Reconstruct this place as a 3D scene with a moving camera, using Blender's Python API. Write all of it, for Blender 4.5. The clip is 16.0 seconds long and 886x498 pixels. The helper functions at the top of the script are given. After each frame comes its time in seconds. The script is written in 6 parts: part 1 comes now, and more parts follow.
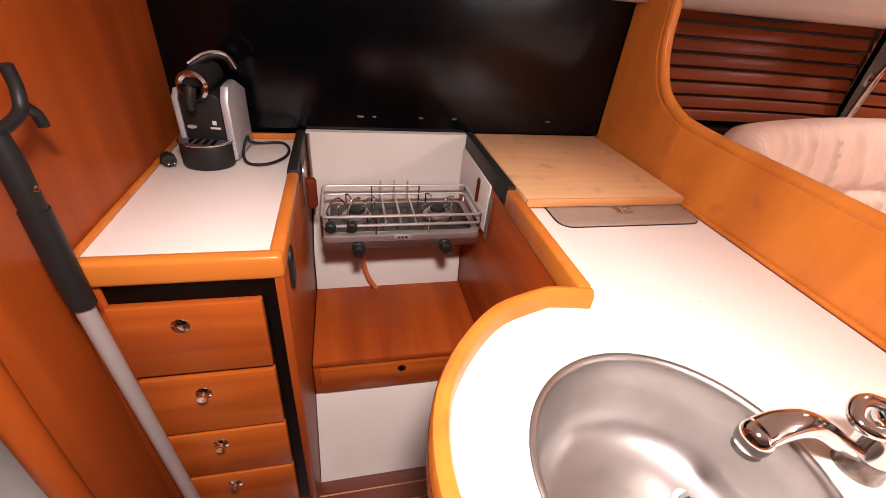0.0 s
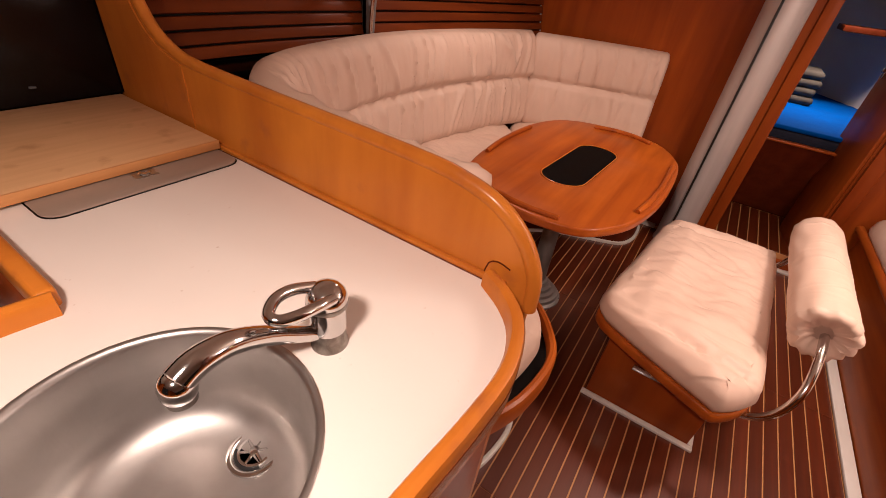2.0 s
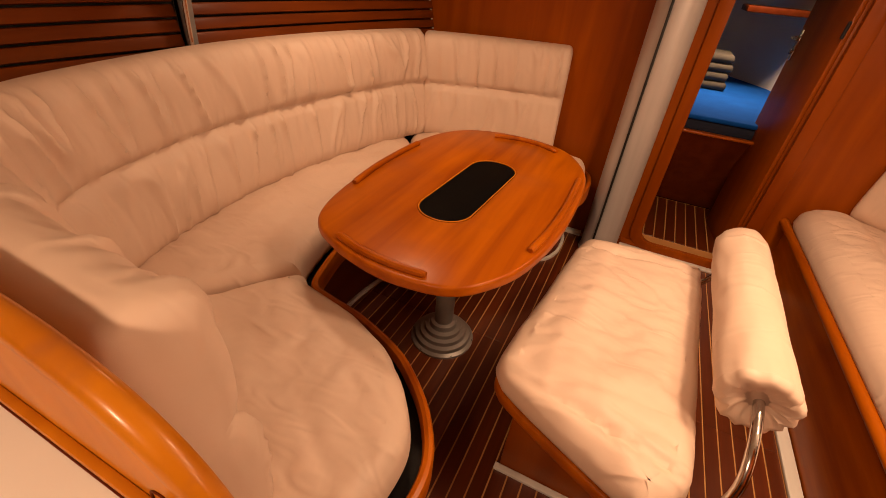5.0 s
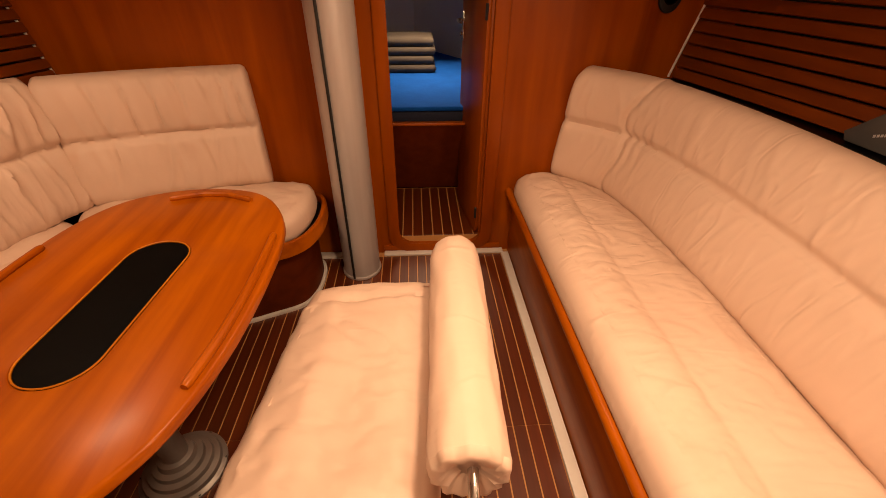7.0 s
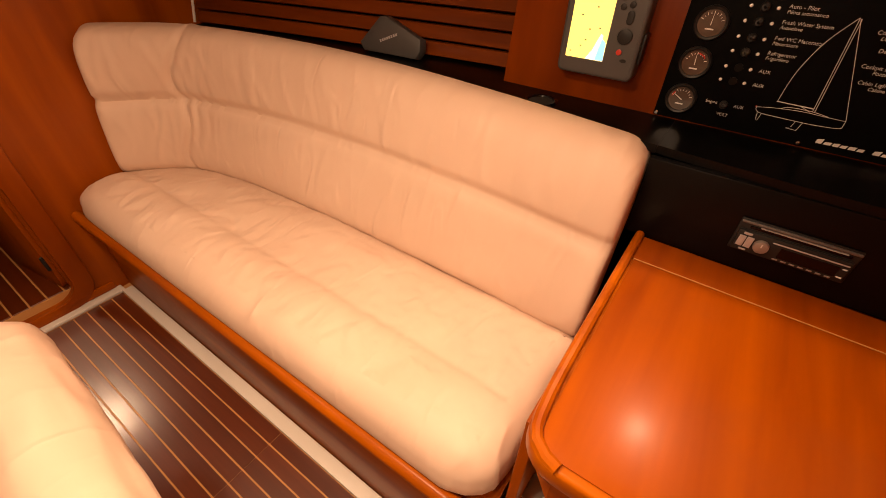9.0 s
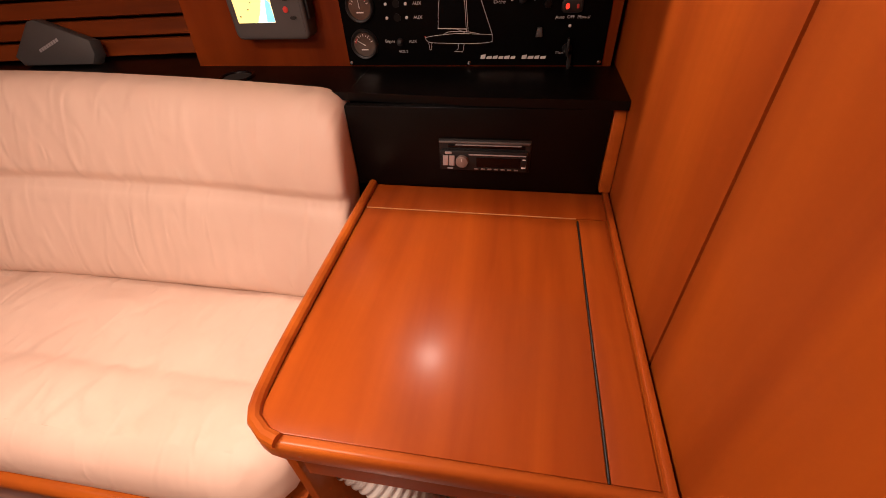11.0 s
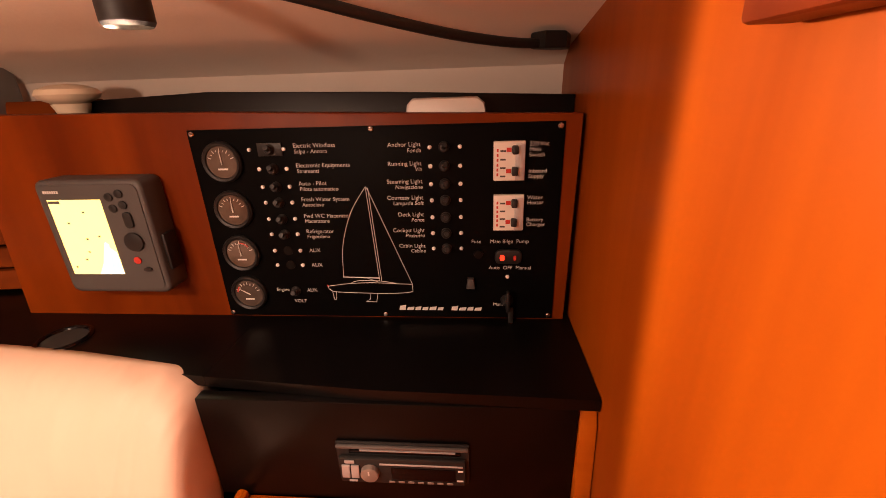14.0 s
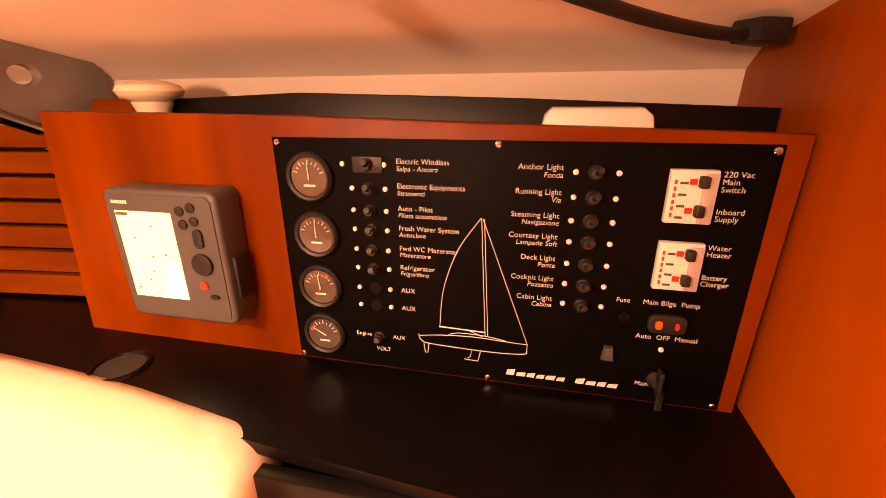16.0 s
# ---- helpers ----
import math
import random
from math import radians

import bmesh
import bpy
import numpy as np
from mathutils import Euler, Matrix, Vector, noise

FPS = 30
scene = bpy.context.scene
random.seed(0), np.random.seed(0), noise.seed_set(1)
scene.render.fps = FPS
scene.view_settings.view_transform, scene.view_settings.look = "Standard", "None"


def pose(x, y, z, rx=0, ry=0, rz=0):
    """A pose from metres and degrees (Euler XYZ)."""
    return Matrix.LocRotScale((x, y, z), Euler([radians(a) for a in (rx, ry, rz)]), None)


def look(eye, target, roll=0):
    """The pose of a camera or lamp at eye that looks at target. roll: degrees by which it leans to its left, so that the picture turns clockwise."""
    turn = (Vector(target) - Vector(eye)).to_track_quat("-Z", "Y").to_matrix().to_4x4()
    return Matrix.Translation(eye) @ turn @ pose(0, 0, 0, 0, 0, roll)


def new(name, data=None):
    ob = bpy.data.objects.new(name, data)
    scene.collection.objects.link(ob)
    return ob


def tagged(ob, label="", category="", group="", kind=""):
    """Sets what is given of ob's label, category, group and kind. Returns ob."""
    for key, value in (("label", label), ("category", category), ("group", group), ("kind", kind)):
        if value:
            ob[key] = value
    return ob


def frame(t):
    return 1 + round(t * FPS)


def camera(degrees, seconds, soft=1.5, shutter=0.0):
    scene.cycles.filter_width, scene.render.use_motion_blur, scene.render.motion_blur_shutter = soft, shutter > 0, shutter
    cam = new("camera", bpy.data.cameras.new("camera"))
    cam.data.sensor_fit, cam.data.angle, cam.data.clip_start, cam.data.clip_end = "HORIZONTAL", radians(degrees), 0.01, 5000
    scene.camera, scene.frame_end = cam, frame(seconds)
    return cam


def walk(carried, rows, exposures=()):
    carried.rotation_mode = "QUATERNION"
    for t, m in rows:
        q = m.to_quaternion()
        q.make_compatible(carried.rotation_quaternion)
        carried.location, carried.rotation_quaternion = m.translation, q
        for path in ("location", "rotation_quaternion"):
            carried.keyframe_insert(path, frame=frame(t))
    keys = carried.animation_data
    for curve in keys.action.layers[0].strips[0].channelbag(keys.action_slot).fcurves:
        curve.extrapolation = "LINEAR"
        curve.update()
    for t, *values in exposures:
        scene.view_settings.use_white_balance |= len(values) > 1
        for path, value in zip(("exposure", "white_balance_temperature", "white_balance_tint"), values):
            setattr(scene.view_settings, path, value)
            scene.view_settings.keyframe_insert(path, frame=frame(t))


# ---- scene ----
# ---- camera and walk ----
cam = camera(93.5, 16.0, soft=0.8)
# seconds, eye x, y, z, heading, pitch, roll
PATH = [
    (0.0, -0.064, -0.083, 1.458, -15.3, -33.3, 6.2),
    (0.5, 0.043, -0.104, 1.438, -29.2, -36.5, 5.7),
    (1.0, 0.122, -0.119, 1.419, -41.9, -37.6, 7.2),
    (1.5, 0.186, -0.167, 1.424, -53.1, -37.0, 8.3),
    (2.0, 0.283, -0.253, 1.459, -60.2, -34.9, 7.5),
    (2.5, 0.394, -0.330, 1.483, -64.9, -33.1, 5.0),
    (3.0, 0.490, -0.387, 1.504, -64.2, -32.1, 3.3),
    (3.2, 0.525, -0.407, 1.506, -63.5, -32.3, 3.2),
    (5.3, 0.850, -0.326, 1.445, -69.1, -35.6, 6.6),
    (5.5, 0.881, -0.334, 1.464, -73.5, -36.3, 7.0),
    (6.0, 0.990, -0.410, 1.506, -81.5, -35.8, 5.6),
    (6.5, 1.147, -0.560, 1.517, -87.8, -35.5, 2.0),
    (7.0, 1.254, -0.696, 1.539, -93.8, -34.9, 0.5),
    (7.5, 1.278, -0.764, 1.532, -102.2, -34.3, 0.7),
    (8.0, 1.296, -0.828, 1.488, -114.9, -34.0, 0.5),
    (8.5, 1.313, -0.890, 1.444, -127.6, -35.9, -0.2),
    (9.0, 1.318, -0.923, 1.460, -145.3, -39.2, 1.1),
    (9.5, 1.256, -0.982, 1.450, -153.7, -41.4, -0.7),
    (9.7, 1.217, -0.992, 1.432, -155.7, -42.2, -2.3),
    (11.8, 0.961, -1.125, 1.377, -171.1, -35.7, -2.4),
    (12.0, 0.949, -1.166, 1.390, -169.8, -33.6, -2.9),
    (12.5, 0.928, -1.270, 1.437, -167.4, -28.7, -2.7),
    (13.0, 0.936, -1.346, 1.461, -169.6, -25.5, -2.3),
    (13.5, 0.974, -1.373, 1.486, -174.5, -22.2, -1.9),
    (14.0, 0.987, -1.429, 1.471, -175.1, -21.5, -1.9),
    (14.5, 0.980, -1.519, 1.466, -173.8, -19.7, -2.1),
    (15.0, 0.985, -1.571, 1.454, -172.4, -20.1, -1.3),
    (15.5, 1.029, -1.590, 1.455, -170.0, -19.8, -0.9),
    (16.0, 1.113, -1.593, 1.461, -167.3, -19.8, -0.3),
]


def stand(x, y, z, heading, pitch, roll):
    a, b = radians(heading), radians(pitch)
    ahead = Vector((-math.sin(a) * math.cos(b), math.cos(a) * math.cos(b), math.sin(b)))
    eye = Vector((x, y, z))
    return look(eye, eye + ahead, roll)


walk(cam, [(row[0], stand(*row[1:])) for row in PATH],
     exposures=[(0.0, 0.78, 4700, 16), (0.5, 0.32, 4750, 17), (1.0, -0.05, 4850, 19), (1.5, -0.24, 5050, 20), (3.2, -0.12, 5500, 18),
                (5.3, -0.28, 7100, 19), (8.0, -0.28, 7100, 19), (9.7, -0.15, 6800, 19), (11.8, -0.25, 4950, 26), (12.6, -0.10, 5150, 27), (13.4, 0.3, 6000, 30), (14.5, 0.75, 6900, 36), (15.2, 1.22, 7800, 44), (16.0, 1.72, 9300, 52)])

# ---- light ----
world = bpy.data.worlds.new("world")
scene.world = world
world.use_nodes = True
world.node_tree.nodes["Background"].inputs[0].default_value = (0.02, 0.02, 0.025, 1)
world.node_tree.nodes["Background"].inputs[1].default_value = 0.0
WARM = (1.0, 0.70, 0.44)


def ceiling_lamp(name, x, y, z, watts, size=0.16, spread=180):
    data = bpy.data.lights.new(name, "AREA")
    data.shape, data.size, data.energy, data.color, data.spread = "DISK", size, watts, WARM, radians(spread)
    ob = new(name, data)
    ob.location = (x, y, z)
    return ob


def fill_point(name, x, y, z, watts, size=0.05):
    data = bpy.data.lights.new(name, "POINT")
    data.shadow_soft_size, data.energy, data.color = size, watts, WARM
    ob = new(name, data)
    ob.location = (x, y, z)
    return ob


ceiling_lamp("galley_light", -0.02, -0.14, 1.87, 26)
ceiling_lamp("saloon_light", 1.85, -0.98, 1.88, 16, 0.16, 150)
ceiling_lamp("saloon_light", 2.80, -0.75, 1.88, 5, 0.16, 140)
ceiling_lamp("dinette_light", 2.40, 0.60, 1.86, 8, 0.20, 150)
# Added unseen fill light for deckhead and switchboard; no known lamp hangs here.
fill_point("chart_fill", 1.50, -1.05, 1.53, 14)
reading = bpy.data.lights.new("reading_light", "SPOT")
reading.energy, reading.color, reading.spot_size, reading.spot_blend, reading.shadow_soft_size = 24, WARM, radians(169), 0.1, 0.02
reading_ob = new("reading_light", reading)
reading_ob.matrix_world = look((1.343, -1.885, 1.526), (1.30, -0.885, 1.50))
ceiling_lamp("forepeak_light", 4.56, -0.83, 1.88, 16, 0.24, 105)

# ---- materials ----
def material(name, base, rough=0.5, metal=0.0, second=None, scale=(8, 8, 8), detail=4.0, mix=0.5, bump=0.0, bump_scale=60.0,
             coat=0.0, rough_to=None, spots=None, random_tint=0.0, stretch_bump=(1, 1, 1), coat_rough=0.12, fine=0.0, spec=0.5, ridged=False):
    m = bpy.data.materials.new(name)
    m.use_nodes = True
    nt = m.node_tree
    n, l = nt.nodes, nt.links
    b = n["Principled BSDF"]
    b.inputs["Metallic"].default_value = metal
    b.inputs["Roughness"].default_value = rough
    b.inputs["Coat Weight"].default_value = coat
    b.inputs["Specular IOR Level"].default_value = spec
    b.inputs["Coat Roughness"].default_value = coat_rough
    tc = n.new("ShaderNodeTexCoord")
    second = second or tuple(c * 0.8 for c in base)
    mp = n.new("ShaderNodeMapping")
    mp.inputs["Scale"].default_value = scale
    l.new(tc.outputs["Object"], mp.inputs["Vector"])
    no = n.new("ShaderNodeTexNoise")
    no.inputs["Scale"].default_value = 1.0
    no.inputs["Detail"].default_value = detail
    no.inputs["Distortion"].default_value = 0.4
    l.new(mp.outputs["Vector"], no.inputs["Vector"])
    ramp = n.new("ShaderNodeValToRGB")
    ramp.color_ramp.elements[0].position, ramp.color_ramp.elements[1].position = 0.5 - mix / 2, 0.5 + mix / 2
    ramp.color_ramp.elements[0].color, ramp.color_ramp.elements[1].color = (*second, 1), (*base, 1)
    l.new(no.outputs["Fac"], ramp.inputs["Fac"])
    colour = ramp.outputs["Color"]
    if spots:
        no2 = n.new("ShaderNodeTexNoise")
        no2.inputs["Scale"].default_value = spots[1]
        no2.inputs["Detail"].default_value = 6
        l.new(tc.outputs["Object"], no2.inputs["Vector"])
        r2 = n.new("ShaderNodeValToRGB")
        r2.color_ramp.elements[0].position, r2.color_ramp.elements[1].position = spots[2], spots[3]
        l.new(no2.outputs["Fac"], r2.inputs["Fac"])
        mx = n.new("ShaderNodeMixRGB")
        mx.inputs["Color2"].default_value = (*spots[0], 1)
        l.new(r2.outputs["Color"], mx.inputs["Fac"])
        l.new(colour, mx.inputs["Color1"])
        colour = mx.outputs["Color"]
    if random_tint:
        info = n.new("ShaderNodeObjectInfo")
        hs = n.new("ShaderNodeHueSaturation")
        mr = n.new("ShaderNodeMapRange")
        mr.inputs["To Min"].default_value, mr.inputs["To Max"].default_value = 1 - random_tint, 1 + random_tint
        l.new(info.outputs["Random"], mr.inputs["Value"])
        l.new(mr.outputs["Result"], hs.inputs["Value"])
        l.new(colour, hs.inputs["Color"])
        colour = hs.outputs["Color"]
    l.new(colour, b.inputs["Base Color"])
    if rough_to is not None:
        rr = n.new("ShaderNodeMapRange")
        rr.inputs["To Min"].default_value, rr.inputs["To Max"].default_value = rough, rough_to
        no3 = n.new("ShaderNodeTexNoise")
        no3.inputs["Scale"].default_value = 14
        no3.inputs["Detail"].default_value = 5
        l.new(tc.outputs["Object"], no3.inputs["Vector"])
        l.new(no3.outputs["Fac"], rr.inputs["Value"])
        l.new(rr.outputs["Result"], b.inputs["Roughness"])
    if bump:
        mp2 = n.new("ShaderNodeMapping")
        mp2.inputs["Scale"].default_value = stretch_bump
        l.new(tc.outputs["Object"], mp2.inputs["Vector"])
        nb = n.new("ShaderNodeTexNoise")
        nb.inputs["Scale"].default_value = bump_scale
        nb.inputs["Detail"].default_value = 3 if ridged else 5
        if ridged:
            nb.noise_type = "RIDGED_MULTIFRACTAL"
            nb.inputs["Distortion"].default_value = 0.9
        l.new(mp2.outputs["Vector"], nb.inputs["Vector"])
        bp = n.new("ShaderNodeBump")
        bp.inputs["Strength"].default_value = bump
        bp.inputs["Distance"].default_value = 0.01
        l.new(nb.outputs["Fac"], bp.inputs["Height"])
        normal = bp.outputs["Normal"]
        if fine:
            nf = n.new("ShaderNodeTexNoise")
            nf.inputs["Scale"].default_value = 900
            l.new(tc.outputs["Object"], nf.inputs["Vector"])
            bf = n.new("ShaderNodeBump")
            bf.inputs["Strength"].default_value = fine
            bf.inputs["Distance"].default_value = 0.001
            l.new(nf.outputs["Fac"], bf.inputs["Height"])
            l.new(normal, bf.inputs["Normal"])
            normal = bf.outputs["Normal"]
        l.new(normal, b.inputs["Normal"])
    return m


def glowing(name, colour, strength):
    m = bpy.data.materials.new(name)
    m.use_nodes = True
    b = m.node_tree.nodes["Principled BSDF"]
    b.inputs["Base Color"].default_value = (*colour, 1)
    b.inputs["Emission Color"].default_value = (*colour, 1)
    b.inputs["Emission Strength"].default_value = strength
    return m


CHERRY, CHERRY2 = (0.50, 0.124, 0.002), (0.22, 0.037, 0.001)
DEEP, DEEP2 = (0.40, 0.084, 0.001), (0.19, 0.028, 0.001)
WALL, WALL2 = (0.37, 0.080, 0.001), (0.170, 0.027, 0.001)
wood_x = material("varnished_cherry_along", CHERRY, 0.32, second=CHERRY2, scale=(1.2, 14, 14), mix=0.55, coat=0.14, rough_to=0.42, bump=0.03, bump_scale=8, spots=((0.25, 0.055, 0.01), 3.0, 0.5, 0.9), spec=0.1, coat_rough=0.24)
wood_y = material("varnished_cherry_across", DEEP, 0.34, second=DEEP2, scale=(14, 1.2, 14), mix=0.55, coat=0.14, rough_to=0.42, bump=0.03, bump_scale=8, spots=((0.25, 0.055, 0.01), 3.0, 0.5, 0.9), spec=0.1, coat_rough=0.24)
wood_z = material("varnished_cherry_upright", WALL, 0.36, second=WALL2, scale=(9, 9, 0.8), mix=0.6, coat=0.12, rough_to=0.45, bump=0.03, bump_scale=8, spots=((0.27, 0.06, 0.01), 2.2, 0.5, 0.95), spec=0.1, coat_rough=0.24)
wood_pale = material("light_varnished_cherry", (0.60, 0.205, 0.010), 0.3, second=(0.40, 0.112, 0.006), scale=(1.5, 9, 2), mix=0.55, coat=0.28, spec=0.15, coat_rough=0.2, rough_to=0.4, bump=0.03, bump_scale=10, spots=((0.36, 0.11, 0.02), 9.0, 0.6, 0.75))
wood_dark = material("dark_wood_and_shade", (0.15, 0.027, 0.005), 0.36, second=(0.075, 0.012, 0.003), scale=(1.5, 14, 14), mix=0.7, coat=0.0, rough_to=0.5, random_tint=0.16, spec=0.07)
plank_wood = material("teak_plank", (0.145, 0.027, 0.003), 0.30, second=(0.06, 0.009, 0.002), scale=(1.5, 40, 10), mix=0.8, coat=1.0, rough_to=0.42, spec=0.6, coat_rough=0.19, random_tint=0.16, bump=0.04, bump_scale=30, stretch_bump=(0.1, 1, 1))
strip_wood = material("holly_strip", (0.50, 0.25, 0.08), 0.4, second=(0.5, 0.25, 0.09), scale=(2, 30, 10))
laminate = material("white_laminate", (0.80, 0.74, 0.68), 0.42, second=(0.76, 0.70, 0.64), scale=(3, 3, 3), bump=0.02, bump_scale=300, spots=((0.5, 0.38, 0.28), 70, 0.72, 0.82))
white_gel = material("white_gelcoat", (0.72, 0.68, 0.63), 0.35, second=(0.64, 0.59, 0.53), scale=(4, 4, 4), rough_to=0.5)
liner = material("padded_cream_liner", (0.74, 0.68, 0.60), 0.6, second=(0.66, 0.60, 0.52), scale=(2, 2, 2), bump=0.05, bump_scale=120)
leather = material("cream_upholstery", (0.70, 0.520, 0.41), 0.55, second=(0.62, 0.45, 0.345), scale=(3, 3, 3), mix=0.6, bump=0.55, bump_scale=11, stretch_bump=(1.6, 0.6, 0.6), fine=0.14, ridged=True)
bamboo = material("bamboo_board", (0.68, 0.42, 0.20), 0.5, second=(0.58, 0.34, 0.15), scale=(2.5, 40, 40), mix=0.6, spots=((0.46, 0.25, 0.10), 12, 0.58, 0.75))
bamboo_edge = material("bamboo_edge", (0.62, 0.30, 0.09), 0.5, second=(0.48, 0.21, 0.06), scale=(6, 40, 60), mix=0.6)
steel = material("brushed_steel", (0.46, 0.44, 0.42), 0.34, 1.0, second=(0.40, 0.38, 0.36), scale=(20, 20, 20), rough_to=0.46, bump=0.02, bump_scale=200, stretch_bump=(1, 1, 0.05))
chrome = material("chrome", (0.62, 0.61, 0.60), 0.07, 1.0, second=(0.54, 0.53, 0.52), rough_to=0.14)
alu = material("anodised_mast", (0.52, 0.48, 0.46), 0.38, 0.35, second=(0.44, 0.40, 0.38), scale=(20, 20, 1), rough_to=0.5)
grey_cast = material("grey_casting", (0.17, 0.165, 0.16), 0.45, 0.6, second=(0.11, 0.105, 0.1), scale=(9, 9, 9), mix=0.8, rough_to=0.6, bump=0.05, bump_scale=90)
gusset_grey = material("weathered_chainplate", (0.27, 0.26, 0.25), 0.5, 0.3, second=(0.18, 0.17, 0.16), scale=(9, 9, 9), mix=0.8, rough_to=0.65, bump=0.05, bump_scale=90)
ped_grey = material("painted_pedestal", (0.33, 0.29, 0.26), 0.42, 0.5, second=(0.25, 0.22, 0.20), scale=(10, 10, 10))
black_gloss = material("black_acrylic", (0.0012, 0.0012, 0.0016), 0.12, second=(0.002, 0.002, 0.003), rough_to=0.2, spec=0.28)
black_satin = material("black_laminate", (0.0022, 0.0018, 0.0017), 0.28, second=(0.0015, 0.0012, 0.0012), rough_to=0.42, spots=((0.006, 0.005, 0.0045), 50, 0.68, 0.8), spec=0.18)
black_plastic = material("black_plastic", (0.010, 0.010, 0.010), 0.42, spec=0.35, second=(0.012, 0.012, 0.012), rough_to=0.55)
panel_black = material("engraved_black_panel", (0.0018, 0.0015, 0.0015), 0.5, spec=0.035, second=(0.003, 0.003, 0.003), bump=0.03, bump_scale=400)
grey_plastic = material("grey_plastic", (0.060, 0.058, 0.057), 0.5, second=(0.052, 0.050, 0.049), bump=0.03, bump_scale=500)
silver_plastic = material("silver_plastic", (0.48, 0.48, 0.49), 0.38, 0.4, second=(0.44, 0.44, 0.45))
beige_plastic = material("taupe_laminate", (0.33, 0.255, 0.20), 0.45, second=(0.30, 0.23, 0.18))
pole_grey = material("painted_pole", (0.42, 0.39, 0.38), 0.4, 0.3, second=(0.36, 0.33, 0.32), scale=(10, 10, 2))
white_plastic = material("white_plastic", (0.72, 0.69, 0.64), 0.4, second=(0.66, 0.62, 0.57))
cream_cap = material("cream_fungus_vent", (0.74, 0.66, 0.50), 0.35, second=(0.68, 0.60, 0.44))
white_ink = material("white_print", (0.66, 0.65, 0.63), 0.6, second=(0.6, 0.59, 0.57))
red_ink = material("red_plastic", (0.55, 0.04, 0.02), 0.4, second=(0.45, 0.03, 0.02))
orange_rubber = material("orange_hose", (0.62, 0.17, 0.03), 0.45, second=(0.5, 0.13, 0.02))
blue_cloth = material("blue_cover", (0.001, 0.075, 0.38), 0.9, spec=0.1, second=(0.001, 0.055, 0.29), scale=(6, 6, 6), bump=0.2, bump_scale=30)
dark_blue = material("navy_fabric", (0.006, 0.01, 0.03), 0.85)
grey_cloth = material("grey_folded_cloth", (0.085, 0.075, 0.062), 0.9, spec=0.1, second=(0.06, 0.052, 0.044), scale=(9, 9, 9), bump=0.2, bump_scale=60)
paper = material("paper", (0.78, 0.76, 0.72), 0.7)
gauge_face = material("gauge_face", (0.085, 0.062, 0.048), 0.16, second=(0.045, 0.032, 0.025), scale=(30, 30, 30), coat=0.8)
# Near black that stands in for shade in gaps, holes and the after cabin.
void = material("painted_recess_shade", (0.01, 0.009, 0.008), 0.8)
led_metal = material("bright_pilot_bezel", (0.85, 0.83, 0.80), 0.3, 0.15, second=(0.8, 0.78, 0.75))
screen_yellow = glowing("lit_chart_land", (0.92, 0.78, 0.20), 1.3)
screen_blue = glowing("lit_chart_sea", (0.25, 0.62, 0.95), 1.2)
screen_pale = glowing("lit_chart_shoal", (0.85, 0.95, 1.0), 1.3)
red_lamp = glowing("red_pilot_light", (1.0, 0.03, 0.006), 2.0)
lamp_bulb = glowing("reading_lamp_bulb", (1.0, 0.62, 0.25), 2.5)

# ---- mesh helpers ----
from mathutils import geometry

AT = {}


def thing(name, loc, label, category, group="", kind=""):
    ob = new(name)
    ob.empty_display_size = 0.05
    ob.location = loc
    AT[ob] = Matrix.Translation(loc)
    return tagged(ob, label, category, group, kind)


def finish(name, bm, mat, smooth=35):
    bmesh.ops.recalc_face_normals(bm, faces=bm.faces[:])
    me = bpy.data.meshes.new(name)
    bm.to_mesh(me)
    bm.free()
    me.materials.append(mat)
    me.shade_smooth()
    me.set_sharp_from_angle(angle=radians(smooth))
    return me


def part(name, bm, mat, parent=None, label="", smooth=35):
    """Links a bmesh in world coordinates as one mesh object, under a thing or a part if given."""
    ob = new(name, finish(name, bm, mat, smooth))
    if parent is not None:
        ob.parent = parent
        ob.matrix_parent_inverse = AT.get(parent, Matrix.Identity(4)).inverted()
    if label:
        ob["label"] = label
    return ob


def single(name, bm, mat, label, category, group="", kind="", smooth=35):
    return tagged(part(name, bm, mat, smooth=smooth), label, category, group, kind)


def joined(*bms):
    out = bms[0]
    for b in bms[1:]:
        me = bpy.data.meshes.new("join")
        b.to_mesh(me)
        b.free()
        out.from_mesh(me)
        bpy.data.meshes.remove(me)
    return out


def box(x0, x1, y0, y1, z0, z1, bevel=0.0, seg=2):
    bm = bmesh.new()
    bmesh.ops.create_cube(bm, size=1)
    for v in bm.verts:
        v.co = Vector((x0 + (v.co.x + 0.5) * (x1 - x0), y0 + (v.co.y + 0.5) * (y1 - y0), z0 + (v.co.z + 0.5) * (z1 - z0)))
    if bevel:
        bmesh.ops.bevel(bm, geom=bm.edges[:], offset=bevel, segments=seg, affect="EDGES", profile=0.5)
    return bm


def place(axis, u, v, w):
    return Vector({"z": (u, v, w), "y": (u, w, v), "x": (w, u, v)}[axis])


